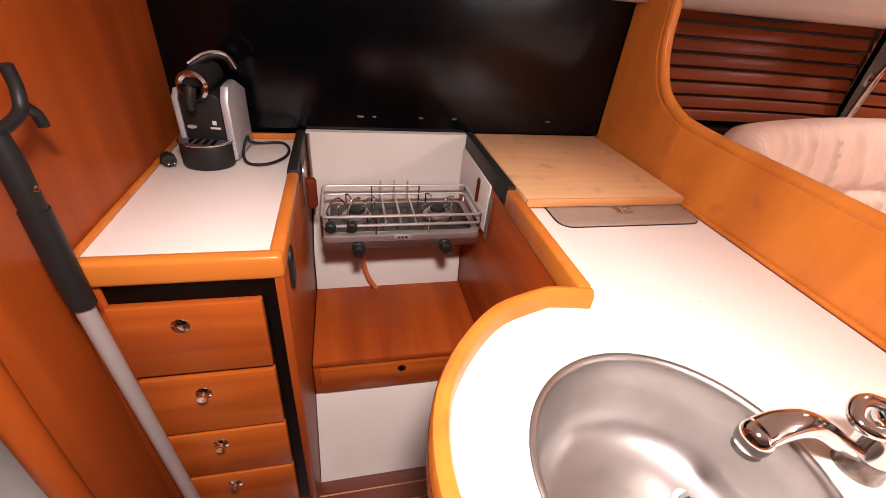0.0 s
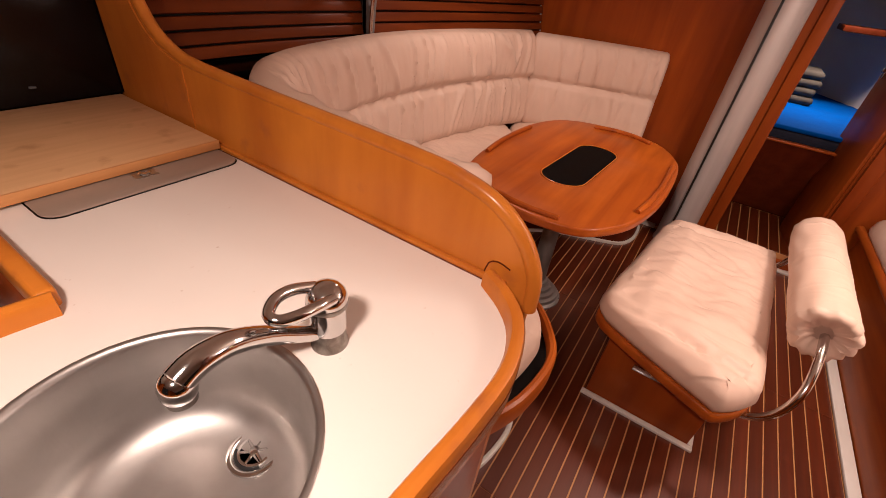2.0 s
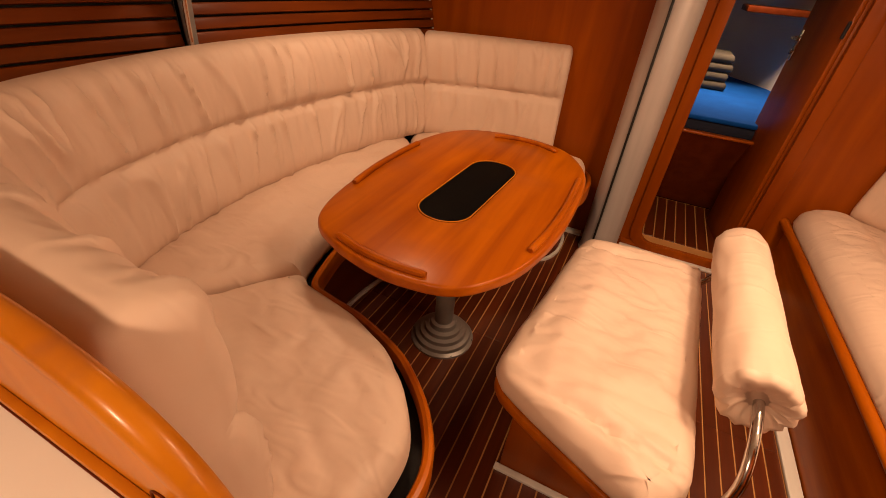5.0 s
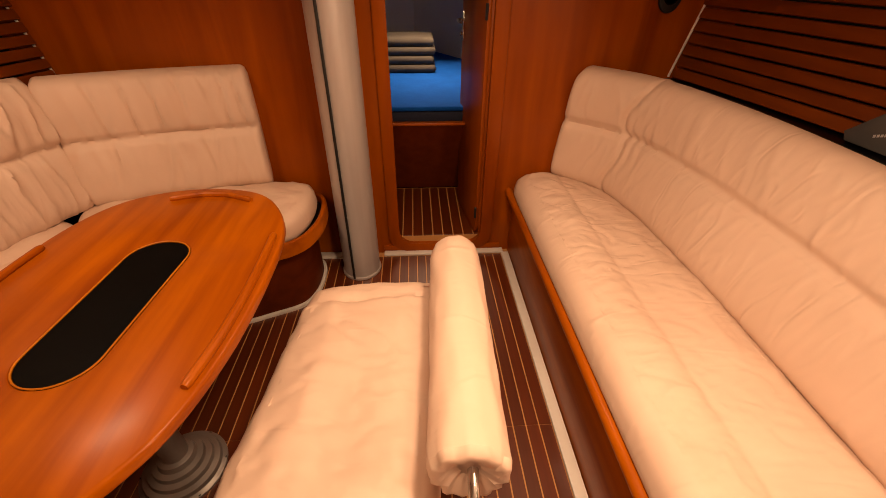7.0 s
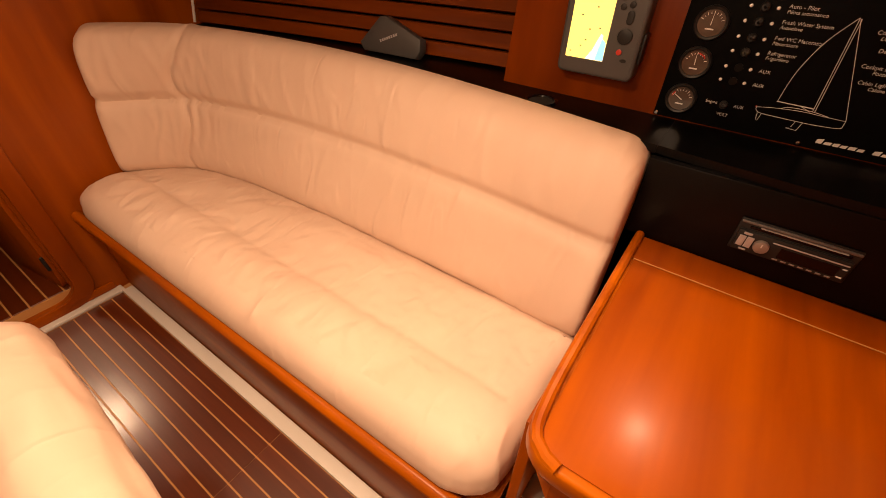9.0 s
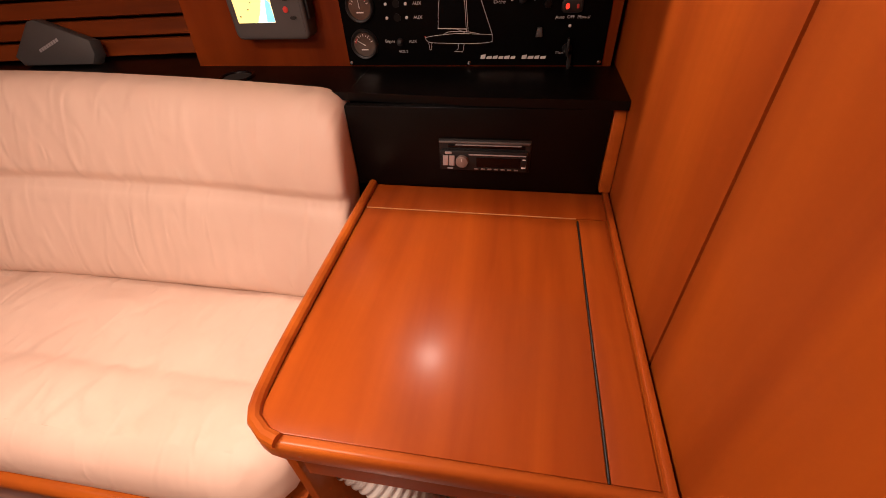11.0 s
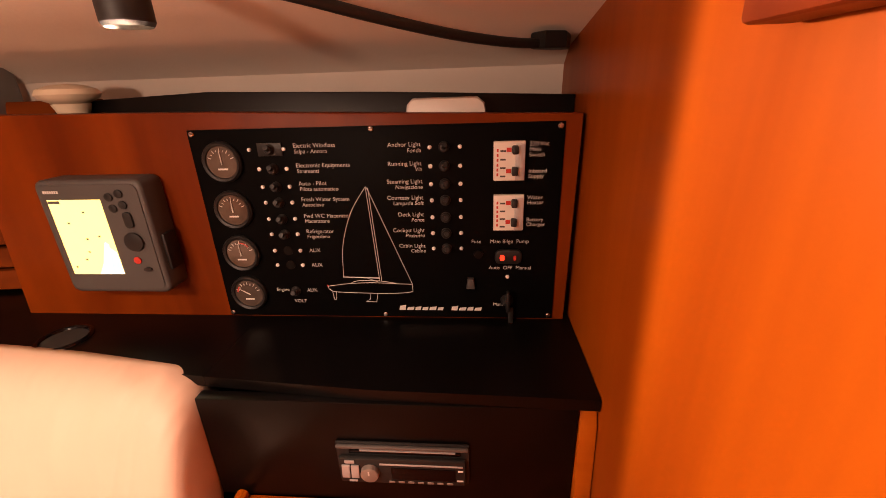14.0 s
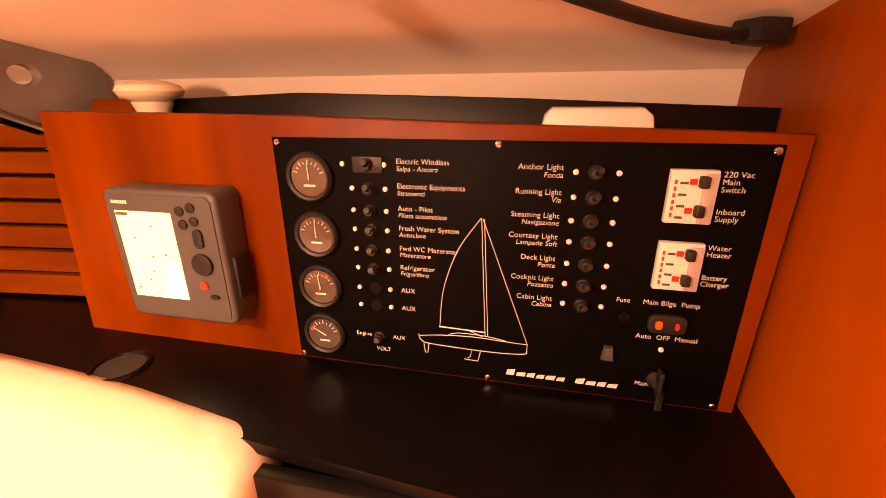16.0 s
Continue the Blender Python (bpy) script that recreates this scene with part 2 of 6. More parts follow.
def plate(outer, axis, a, b, holes=(), bevel=0.0, seg=2):
    """A flat plate of that outline, with holes, from a to b along the axis."""
    bm = bmesh.new()
    edges = []
    for loop in (outer, *holes):
        vs = [bm.verts.new(place(axis, u, v, a)) for u, v in loop]
        edges += [bm.edges.new((vs[i], vs[(i + 1) % len(vs)])) for i in range(len(vs))]
    bmesh.ops.triangle_fill(bm, use_beauty=True, use_dissolve=False, edges=edges)
    ext = bmesh.ops.extrude_face_region(bm, geom=bm.faces[:])
    shift = place(axis, 0, 0, b) - place(axis, 0, 0, a)
    bmesh.ops.translate(bm, vec=shift, verts=[e for e in ext["geom"] if isinstance(e, bmesh.types.BMVert)])
    bmesh.ops.recalc_face_normals(bm, faces=bm.faces[:])
    if bevel:
        n = Vector(place(axis, 0, 0, 1))
        rim = [e for e in bm.edges if len(e.link_faces) == 2 and (abs(e.link_faces[0].normal.dot(n)) > 0.9) != (abs(e.link_faces[1].normal.dot(n)) > 0.9)]
        bmesh.ops.bevel(bm, geom=rim, offset=bevel, segments=seg, affect="EDGES", profile=0.5)
    return bm


def circle(cx, cy, r, n=32, rx=None):
    return [(cx + (rx or r) * math.cos(2 * math.pi * i / n), cy + r * math.sin(2 * math.pi * i / n)) for i in range(n)]


def rounded(u0, u1, v0, v1, r, n=5):
    pts = []
    for cu, cv, a in ((u1 - r, v1 - r, 0), (u0 + r, v1 - r, 90), (u0 + r, v0 + r, 180), (u1 - r, v0 + r, 270)):
        pts += [(cu + r * math.cos(radians(a + 90 * i / n)), cv + r * math.sin(radians(a + 90 * i / n))) for i in range(n + 1)]
    return pts


def spline(pts, step=0.03, closed=False):
    """A smooth line through the points, evenly sampled."""
    P = [Vector(p) for p in pts]
    out = []
    n = len(P)
    for i in range(n if closed else n - 1):
        p0, p1, p2, p3 = ((P[(i + k) % n] if closed else P[min(max(i + k, 0), n - 1)]) for k in (-1, 0, 1, 2))
        m = max(1, round((p2 - p1).length / step))
        for j in range(m):
            t = j / m
            out.append(0.5 * (2 * p1 + (p2 - p0) * t + (2 * p0 - 5 * p1 + 4 * p2 - p3) * t * t + (3 * p1 - p0 - 3 * p2 + p3) * t ** 3))
    if not closed:
        out.append(P[-1])
    return out


def tube(pts, r, n=10, cap=True):
    """A round bar along the points; r is a number or a list."""
    P = [Vector(p) for p in pts]
    R = r if isinstance(r, (list, tuple)) else [r] * len(P)
    bm = bmesh.new()
    rings, side = [], None
    for i, p in enumerate(P):
        d = (P[min(i + 1, len(P) - 1)] - P[max(i - 1, 0)]).normalized()
        if side is None:
            side = d.cross(Vector((0, 0, 1)) if abs(d.z) < 0.9 else Vector((1, 0, 0))).normalized()
        side = (side - d * side.dot(d)).normalized()
        up = d.cross(side)
        rings.append([bm.verts.new(p + R[i] * (math.cos(2 * math.pi * k / n) * side + math.sin(2 * math.pi * k / n) * up)) for k in range(n)])
    for a, b in zip(rings, rings[1:]):
        for k in range(n):
            bm.faces.new((a[k], a[(k + 1) % n], b[(k + 1) % n], b[k]))
    if cap:
        bm.faces.new(rings[0])
        bm.faces.new(rings[-1][::-1])
    return bm


def lathe(centre, profile, axis=(0, 0, 1), n=28):
    """Turns rows of (radius, height) round the axis."""
    bm = bmesh.new()
    q = Vector((0, 0, 1)).rotation_difference(Vector(axis)).to_matrix()
    rings = []
    for r, h in profile:
        if r < 1e-5:
            rings.append([bm.verts.new(Vector(centre) + q @ Vector((0, 0, h)))])
        else:
            rings.append([bm.verts.new(Vector(centre) + q @ Vector((r * math.cos(2 * math.pi * k / n), r * math.sin(2 * math.pi * k / n), h))) for k in range(n)])
    for a, b in zip(rings, rings[1:]):
        for k in range(n):
            if len(a) == 1 and len(b) == 1:
                continue
            if len(a) == 1:
                bm.faces.new((a[0], b[k], b[(k + 1) % n]))
            elif len(b) == 1:
                bm.faces.new((a[k], a[(k + 1) % n], b[0]))
            else:
                bm.faces.new((a[k], a[(k + 1) % n], b[(k + 1) % n], b[k]))
    for ring in (rings[0], rings[-1]):
        if len(ring) > 1:
            bm.faces.new(ring)
    return bm


def grid(rows, closed_u=False, closed_v=False, caps=False):
    """A skin over rows of points."""
    bm = bmesh.new()
    V = [[bm.verts.new(p) for p in row] for row in rows]
    nu, nv = len(V), len(V[0])
    for i in range(nu if closed_u else nu - 1):
        for j in range(nv if closed_v else nv - 1):
            bm.faces.new((V[i][j], V[(i + 1) % nu][j], V[(i + 1) % nu][(j + 1) % nv], V[i][(j + 1) % nv]))
    if caps:
        bm.faces.new(V[0])
        bm.faces.new(V[-1][::-1])
    return bm


def strip(path, width, z0, z1, bevel=0.004, side=1):
    """A bar on edge that follows a plan line, its thickness on one side."""
    P = [Vector((p[0], p[1], 0)) for p in path]
    rows = []
    for i, p in enumerate(P):
        d = (P[min(i + 1, len(P) - 1)] - P[max(i - 1, 0)]).normalized()
        s = Vector((-d.y, d.x, 0)) * side
        b = bevel
        prof = [(0, z0), (width, z0), (width, z1 - 2 * b), (width - 0.6 * b, z1 - 0.6 * b), (width - 2 * b, z1), (2 * b, z1), (0.6 * b, z1 - 0.6 * b), (0, z1 - 2 * b)]
        rows.append([p + s * w + Vector((0, 0, z)) for w, z in prof])
    return grid(rows, closed_v=True, caps=True)


def inset_loop(loop, d):
    """The outline moved inwards by d (anticlockwise outlines)."""
    out, n = [], len(loop)
    for i in range(n):
        a, b = Vector(loop[i - 1]), Vector(loop[(i + 1) % n])
        t = (b - a).normalized()
        nrm = Vector((-t.y, t.x))
        out.append(Vector(loop[i]) + nrm * d)
    return out


def cushion(outline, z0, z1, r=0.05, wave=0.006, seed=0.0, crown=0.012, cell=0.022, seams=(), roll=None):
    """A stuffed seat cushion over an outline, with a soft edge, folds and creases."""
    loop = [Vector(p).to_2d() for p in outline]
    if sum(loop[i - 1].x * loop[i].y - loop[i].x * loop[i - 1].y for i in range(len(loop))) < 0:
        loop.reverse()
    bm = bmesh.new()
    steps = [(0.012, z0), (0.0, z0 + 0.02), (-0.005, (z0 + z1 - r) / 2)] + [(r * (1 - math.cos(a)), z1 - crown - r * (1 - math.sin(a))) for a in (math.pi / 2 * k / 6 for k in range(7))]
    rings = [[bm.verts.new((p.x, p.y, z)) for p in inset_loop(loop, d)] for d, z in steps]
    n = len(loop)
    for a, b in zip(rings, rings[1:]):
        for k in range(n):
            bm.faces.new((a[k], a[(k + 1) % n], b[(k + 1) % n], b[k]))
    bm.faces.new(rings[0][::-1])
    rim = [v.co.to_2d() for v in rings[-1]]
    pts = list(rim)
    xs, ys = [p.x for p in rim], [p.y for p in rim]
    x, row = min(xs), 0
    while x < max(xs):
        y = min(ys) + (cell / 2 if row % 2 else 0)
        while y < max(ys):
            pts.append(Vector((x, y)))
            y += cell
        x, row = x + cell, row + 1
    vs, _, fs, _, _, _ = geometry.delaunay_2d_cdt(pts, [(k, (k + 1) % n) for k in range(n)], [], 1, 1e-4)
    made = []
    for p in vs:
        d = min(range(n), key=lambda k: (rim[k] - p).length_squared)
        made.append(rings[-1][d] if (rim[d] - p).length < 2e-4 else bm.verts.new((p.x, p.y, z1 - crown)))
    for f in fs:
        ids = [made[i] for i in f]
        if len(set(ids)) == 3 and bm.faces.get(ids) is None:
            bm.faces.new(ids)
    for v in bm.verts:
        if v.co.z > z1 - crown - r:
            d = min((v.co.to_2d() - p).length for p in loop)
            k = min(1.0, d / 0.14)
            p = v.co * 5.5 + Vector((seed, 0, 0))
            fold = noise.noise(p) * wave * (0.5 + k) + 0.5 * wave * noise.noise(p * 3.1)
            warp = 0.8 * noise.noise(v.co * 4 + Vector((0, seed, 0)))
            ridge = abs(noise.noise(Vector((v.co.x * 11 + seed + warp, v.co.y * 6 + warp, 3.0))))
            ridge2 = abs(noise.noise(Vector((v.co.x * 5 - warp, v.co.y * 14 + seed, 8.0))))
            edge = math.exp(-((d - 0.03) / 0.06) ** 2)
            v.co.z += crown * k + fold - 0.6 * wave * max(0, 0.14 - ridge) / 0.14 - 0.3 * wave * max(0, 0.10 - ridge2) / 0.10 * (0.4 + edge)
            if roll:
                u = max(0.0, min(1.0, (v.co.y - roll[0]) / (roll[1] - roll[0])))
                v.co.z += roll[2] * math.sin(math.pi * u ** 0.7)
                lean = v.co.x * 30 + v.co.y * 16 + 2.2 * noise.noise(v.co * 7)
                crease = max(0.0, 1 - abs(noise.noise(Vector((lean, v.co.y * 2.5, seed)))) / 0.22)
                patch = max(0.0, min(1.0, 0.55 + 1.6 * noise.noise(Vector((v.co.x * 2.1, v.co.y * 3, seed + 4)))))
                v.co.z += 0.0055 * crease * patch * (0.35 + math.sin(math.pi * u)) * min(1.0, max(0.0, d - 0.03) / 0.05)
    for (ax, ay), (bx, by) in seams:
        A, D = Vector((ax, ay)), Vector((bx - ax, by - ay))
        for v in bm.verts:
            t = max(0.0, min(1.0, (v.co.to_2d() - A).dot(D) / D.length_squared))
            d = (v.co.to_2d() - A - D * t).length
            if v.co.z > z1 - crown - r and d < 0.08:
                v.co.z -= 0.011 * math.exp(-(d / 0.011) ** 2) - 0.004 * math.exp(-((d - 0.035) / 0.02) ** 2)
    return bm


def back_cushion(base, top, z0, z1, thick, pleat=0.006, seam=0.5, seed=0.0, step=0.0085, corner=0.03):
    """A backrest cushion between a plan line at its foot and one at its top edge; it leans from one to the other."""
    A = spline([(x, y, 0) for x, y in base], 0.02)
    Bp = spline([(x, y, 0) for x, y in top], 0.02)

    def even(P, m):
        acc = [0.0]
        for a, b in zip(P, P[1:]):
            acc.append(acc[-1] + (b - a).length)
        out, k = [], 0
        for i in range(m):
            s = acc[-1] * i / (m - 1)
            while k < len(P) - 2 and acc[k + 1] < s:
                k += 1
            t = (s - acc[k]) / max(1e-6, acc[k + 1] - acc[k])
            out.append(P[k].lerp(P[k + 1], t))
        return out, acc[-1]

    length = even(A, 2)[1]
    m = max(12, int(length / step))
    A, _ = even(A, m)
    Bp, _ = even(Bp, m)
    rows = []
    nv = 38
    for i in range(m):
        a, b = A[i], Bp[i]
        d = (A[min(i + 1, m - 1)] - A[max(i - 1, 0)]).normalized()
        out = Vector((-d.y, d.x, 0))
        s = length * i / (m - 1)
        e = min(s, length - s)
        shut = math.sqrt(max(0.0, 1 - (1 - min(1, e / 0.035)) ** 2)) * 0.45 + 0.55
        drop = corner * (1 - math.sqrt(max(0.0, 1 - (1 - min(1, e / (corner + 0.001))) ** 2)))
        ring = []
        for j in range(nv):
            v = j / (nv - 1)
            lean = a.lerp(b, v)
            puff = (1 - abs(2 * v - 1) ** 9) ** 0.5 if v not in (0, 1) else 0.0
            groove = math.exp(-((v - seam) / 0.028) ** 2)
            side = 1.0 if v > seam else -1.0
            bend = s * 11 + seed + side * 1.1 * (v - seam) + 0.8 * noise.noise(Vector((s * 2.5, v * 2.2, seed)))
            n1 = noise.noise(Vector((bend, v * 0.9 + side, seed)))
            n2 = noise.noise(Vector((s * 30 + seed + 1.5 * v, v * 2.0, 7.0)))
            near = (0.45 + 0.8 * math.exp(-((v - seam) / 0.2) ** 2) + 0.6 * math.exp(-((v - 1) / 0.25) ** 2)) * (1 - 0.9 * math.exp(-((v - seam) / 0.05) ** 2))
            fold = max(0.0, 1 - abs(n1) / 0.19) ** 1.7
            band = v / seam if v < seam else (v - seam) / (1 - seam)
            disp = pleat * near * (0.85 * fold + 0.35 * n2) + 0.004 * noise.noise(Vector((s * 4, v * 3, seed))) + 0.016 * (1 - (2 * band - 1) ** 2)
            f = thick * 0.5 * puff * shut - 0.018 * groove + disp * (1 if 0 < j < nv - 1 else 0)
            ring.append(lean + out * (thick * 0.5 - f) * 1.0 + Vector((0, 0, z0 + (z1 - z0) * (0.5 + (v - 0.5) * (0.93 + 0.07 * shut)) - drop * max(0.0, 2 * v - 1) ** 3)))
        for j in range(nv - 2, 0, -1):
            v = j / (nv - 1)
            puff = (1 - abs(2 * v - 1) ** 9) ** 0.5
            ring.append(a.lerp(b, v) + out * (thick * 0.5 + thick * 0.5 * puff * shut) + Vector((0, 0, z0 + (z1 - z0) * (0.5 + (v - 0.5) * (0.93 + 0.07 * shut)) - drop * max(0.0, 2 * v - 1) ** 3)))
        rows.append(ring)
    return grid(rows, closed_v=True, caps=True)


def lettering(text, x, z, size, y, mat, parent, align="LEFT", lean=0.0):
    """Raised writing on a face that looks towards +y."""
    cu = bpy.data.curves.new("lettering", "FONT")
    cu.body, cu.size, cu.align_x, cu.align_y, cu.shear = text, size, align, "CENTER", lean
    cu.extrude = 0.0003
    cu.offset = -0.00009
    cu.space_character = 1.02
    cu.materials.append(mat)
    ob = new("lettering", cu)
    ob.parent = parent
    ob.matrix_parent_inverse = AT.get(parent, Matrix.Identity(4)).inverted()
    ob.matrix_basis = pose(x, y, z, 90, 0, 180)
    return ob


def screw(x, y, z, parent, axis=(0, 1, 0), r=0.006):
    return part("screw", lathe((x, y, z), [(r, 0), (r, 0.0015), (r * 0.7, 0.003), (0, 0.0035)], axis, 12), chrome, parent)

# ---- large structure ----
CEIL, BULK = 1.90, 3.44
COUNTER = 0.967

single("floor", box(-1.6, BULK, -2.3, 1.4, -0.06, -0.003), strip_wood, "holly inlay lines between the sole boards", "floor", kind="structure")
floor_ob = bpy.data.objects["floor"]


def ceiling_profile():
    prof = [(-2.42, 1.33), (-2.39, 1.42), (-2.385, 1.503), (-2.34, 1.534), (-2.10, 1.575), (-1.87, 1.61), (-1.62, 1.86), (-1.45, CEIL), (0.60, CEIL),
            (0.82, 1.84), (1.05, 1.60), (1.22, 1.47), (1.27, 1.44), (1.40, 1.43)]
    xs = [-1.6 + 0.25 * i for i in range(21)]
    lower = [[Vector((x, y, z)) for y, z in prof] for x in xs]
    bm = grid(lower)
    ext = bmesh.ops.extrude_face_region(bm, geom=bm.faces[:])
    bmesh.ops.translate(bm, vec=(0, 0, 0.06), verts=[e for e in ext["geom"] if isinstance(e, bmesh.types.BMVert)])
    return bm


single("ceiling", ceiling_profile(), liner, "cream padded headliner that slopes down to the cabin sides", "ceiling", kind="structure", smooth=50)

# hull sides behind the slats, near black in colour for the shaded gaps
single("wall_port", plate([(-1.6, 1.40), (0.9, 1.40), (2.0, 1.38), (3.5, 1.13), (3.5, 1.28), (-1.6, 1.55)], "z", -0.05, 1.48), void, "hull side coloured black for the shade between the slats", "wall", kind="structure")
single("wall_starboard", plate([(-1.6, -2.48), (2.0, -2.46), (3.5, -2.24), (3.5, -2.4), (-1.6, -2.62)], "z", -0.05, 1.48), void, "hull side coloured black for the shade between the slats", "wall", kind="structure")
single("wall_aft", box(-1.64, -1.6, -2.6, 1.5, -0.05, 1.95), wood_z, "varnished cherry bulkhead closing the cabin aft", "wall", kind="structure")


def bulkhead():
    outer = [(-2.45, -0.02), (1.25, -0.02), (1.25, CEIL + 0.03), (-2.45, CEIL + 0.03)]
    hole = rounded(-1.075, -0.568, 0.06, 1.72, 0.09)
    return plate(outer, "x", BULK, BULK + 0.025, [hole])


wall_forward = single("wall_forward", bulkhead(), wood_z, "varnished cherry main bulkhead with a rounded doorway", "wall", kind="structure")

# doorway trim
frame_ring = plate(rounded(-1.145, -0.505, 0.012, 1.79, 0.12), "x", BULK - 0.016, BULK - 0.002, [rounded(-1.072, -0.571, 0.063, 1.717, 0.088)], bevel=0.005)
door = thing("door_1", (BULK, -0.82, 0.06), "narrow rounded doorway with a varnished door standing open to the forepeak", "door", kind="structure")
part("door_frame", frame_ring, wood_z, door)
leaf_m = Matrix.Translation((3.475, -1.055, 0)) @ Matrix.Rotation(radians(9), 4, "Z")
leaf = plate(rounded(0.0, 0.45, 0.08, 1.70, 0.08), "y", -0.012, 0.012, bevel=0.003)
bmesh.ops.transform(leaf, matrix=leaf_m, verts=leaf.verts[:])
leaf_ob = part("door_leaf", leaf, wood_z, door)
latch = joined(box(0.40, 0.425, 0.012, 0.02, 1.15, 1.30, 0.003), lathe((0.412, 0.02, 1.26), [(0.008, 0), (0.008, 0.03)], (0, 1, 0), 12),
               tube([(0.412, 0.05, 1.26), (0.38, 0.055, 1.26), (0.33, 0.052, 1.255)], 0.007, 10), lathe((0.412, 0.02, 1.19), [(0.012, 0), (0.012, 0.012), (0, 0.016)], (0, 1, 0), 14))
bmesh.ops.transform(latch, matrix=leaf_m, verts=latch.verts[:])
# Added strip, no known fitting, blocks the lit forepeak behind the hinge gap.
part("door_stop", box(3.4665, 3.488, -1.105, -1.062, 0.08, 1.715, 0.002), wood_z, door)
part("door_handle", latch, chrome, leaf_ob, "chrome lever handle")
hinge = joined(lathe((3.47, -1.04, 0.22), [(0.007, 0), (0.007, 0.07)], n=10), lathe((3.47, -1.04, 1.3), [(0.007, 0), (0.007, 0.07)], n=10))
part("hinge", hinge, black_plastic, door)

# mast
mast = thing("mast", (3.28, -0.345, 0), "grey anodised mast stepped through the cabin sole", "mast", kind="structure")
mast_section = [(3.28 + 0.115 * math.cos(a), -0.345 + 0.105 * math.sin(a)) for a in (2 * math.pi * k / 40 for k in range(40))]
part("mast_tube", plate(mast_section, "z", 0.0, CEIL + 0.02), alu, mast)
part("sail_track", box(3.160, 3.172, -0.318, -0.306, 0.01, CEIL, 0.002), black_plastic, mast, "dark groove along the mast")
part("mast_collar", plate([(3.28 + 0.123 * math.cos(a), -0.345 + 0.113 * math.sin(a)) for a in (2 * math.pi * k / 40 for k in range(40))], "z", 0.0, 0.018, bevel=0.004), alu, mast)

# floor edge trims
single("trim_forward", joined(box(BULK - 0.05, BULK - 0.002, -1.22, -0.47, 0.0, 0.016, 0.004), box(BULK - 0.06, BULK - 0.002, -0.22, -0.05, 0.0, 0.016, 0.004)), white_gel, "white edging along the foot of the bulkhead", "trim", kind="structure")
single("trim_starboard", box(0.82, BULK - 0.052, -1.252, -1.205, 0.0, 0.016, 0.004), white_gel, "white edging along the foot of the settee", "trim", kind="structure")
single("baseboard", box(BULK - 0.012, BULK - 0.001, -1.2, -0.47, 0.017, 0.055, 0.003), wood_y, "varnished plinth under the doorway", "baseboard", kind="structure")

# bulkheads beside the galley and the chart table
post_profile = spline([(-0.565, 0.42, 0.0), (-0.555, 0.418, 0.5), (-0.55, 0.425, 0.95), (-0.55, 0.45, 1.2), (-0.55, 0.50, 1.6), (-0.55, 0.53, 1.92)], 0.06)
wall_galley = plate([(p.y, p.z) for p in post_profile] + [(1.42, 1.92), (1.42, 0.0)], "x", -0.585, -0.556)
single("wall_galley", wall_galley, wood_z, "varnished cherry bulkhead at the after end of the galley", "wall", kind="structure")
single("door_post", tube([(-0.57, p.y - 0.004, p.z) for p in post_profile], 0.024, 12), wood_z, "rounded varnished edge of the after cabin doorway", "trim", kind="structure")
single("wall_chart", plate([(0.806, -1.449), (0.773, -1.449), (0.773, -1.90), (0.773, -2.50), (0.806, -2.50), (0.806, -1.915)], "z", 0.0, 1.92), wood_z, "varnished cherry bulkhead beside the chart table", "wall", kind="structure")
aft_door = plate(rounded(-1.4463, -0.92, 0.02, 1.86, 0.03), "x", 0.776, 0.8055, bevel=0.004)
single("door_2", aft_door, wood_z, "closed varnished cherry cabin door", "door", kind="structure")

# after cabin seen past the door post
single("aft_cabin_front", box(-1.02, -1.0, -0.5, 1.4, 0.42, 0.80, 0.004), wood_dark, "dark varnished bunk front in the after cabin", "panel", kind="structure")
# Black block put where the after cabin is only in darkness.
single("aft_cabin_dark_block", box(-1.5, -1.3, -0.5, 1.4, 0.80, 1.9), void, "black block standing in for the unlit depth of the after cabin", "wall", kind="structure")
single("aft_cabin_sole", box(-1.3, -0.60, -0.3, 1.35, 0.0, 0.05, 0.01), white_gel, "white moulded sole of the after cabin", "floor", kind="structure")

# ---- forepeak ----
single("forepeak_floor", box(BULK + 0.026, 4.14, -1.5, 0.1, -0.02, 0.098), strip_wood, "holly inlay lines of the forepeak sole", "floor", kind="structure")
fore_floor = bpy.data.objects["forepeak_floor"]
single("forepeak_hull", plate([(3.47, -1.75), (4.2, -1.5), (5.2, -1.2), (6.0, -0.7), (6.0, -0.1), (5.2, 0.35), (3.47, 0.9), (3.47, 1.0), (6.1, 0.2), (6.1, -1.0), (3.47, -1.85)], "z", 0.0, CEIL), liner, "cream lined bow of the forepeak", "wall", kind="structure")
single("forepeak_ceiling", box(3.47, 6.1, -1.9, 1.1, CEIL, CEIL + 0.04), liner, "cream forepeak headliner", "ceiling", kind="structure")
berth = thing("forepeak_berth", (4.6, -0.5, 0.1), "forepeak berth with a varnished front and a bright blue cover", "berth")
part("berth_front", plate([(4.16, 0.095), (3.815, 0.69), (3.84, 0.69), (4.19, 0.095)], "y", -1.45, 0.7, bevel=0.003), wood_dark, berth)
part("berth_lip", box(3.795, 3.845, -1.45, 0.7, 0.690, 0.706, 0.006), wood_y, berth)
part("mattress", joined(box(3.85, 5.8, -1.30, 0.5, 0.69, 0.762, 0.02)), dark_blue, berth, "navy mattress")
part("bed_cover", box(3.845, 5.78, -1.29, 0.5, 0.763, 0.792, 0.012, 3), blue_cloth, berth, "bright blue cover")
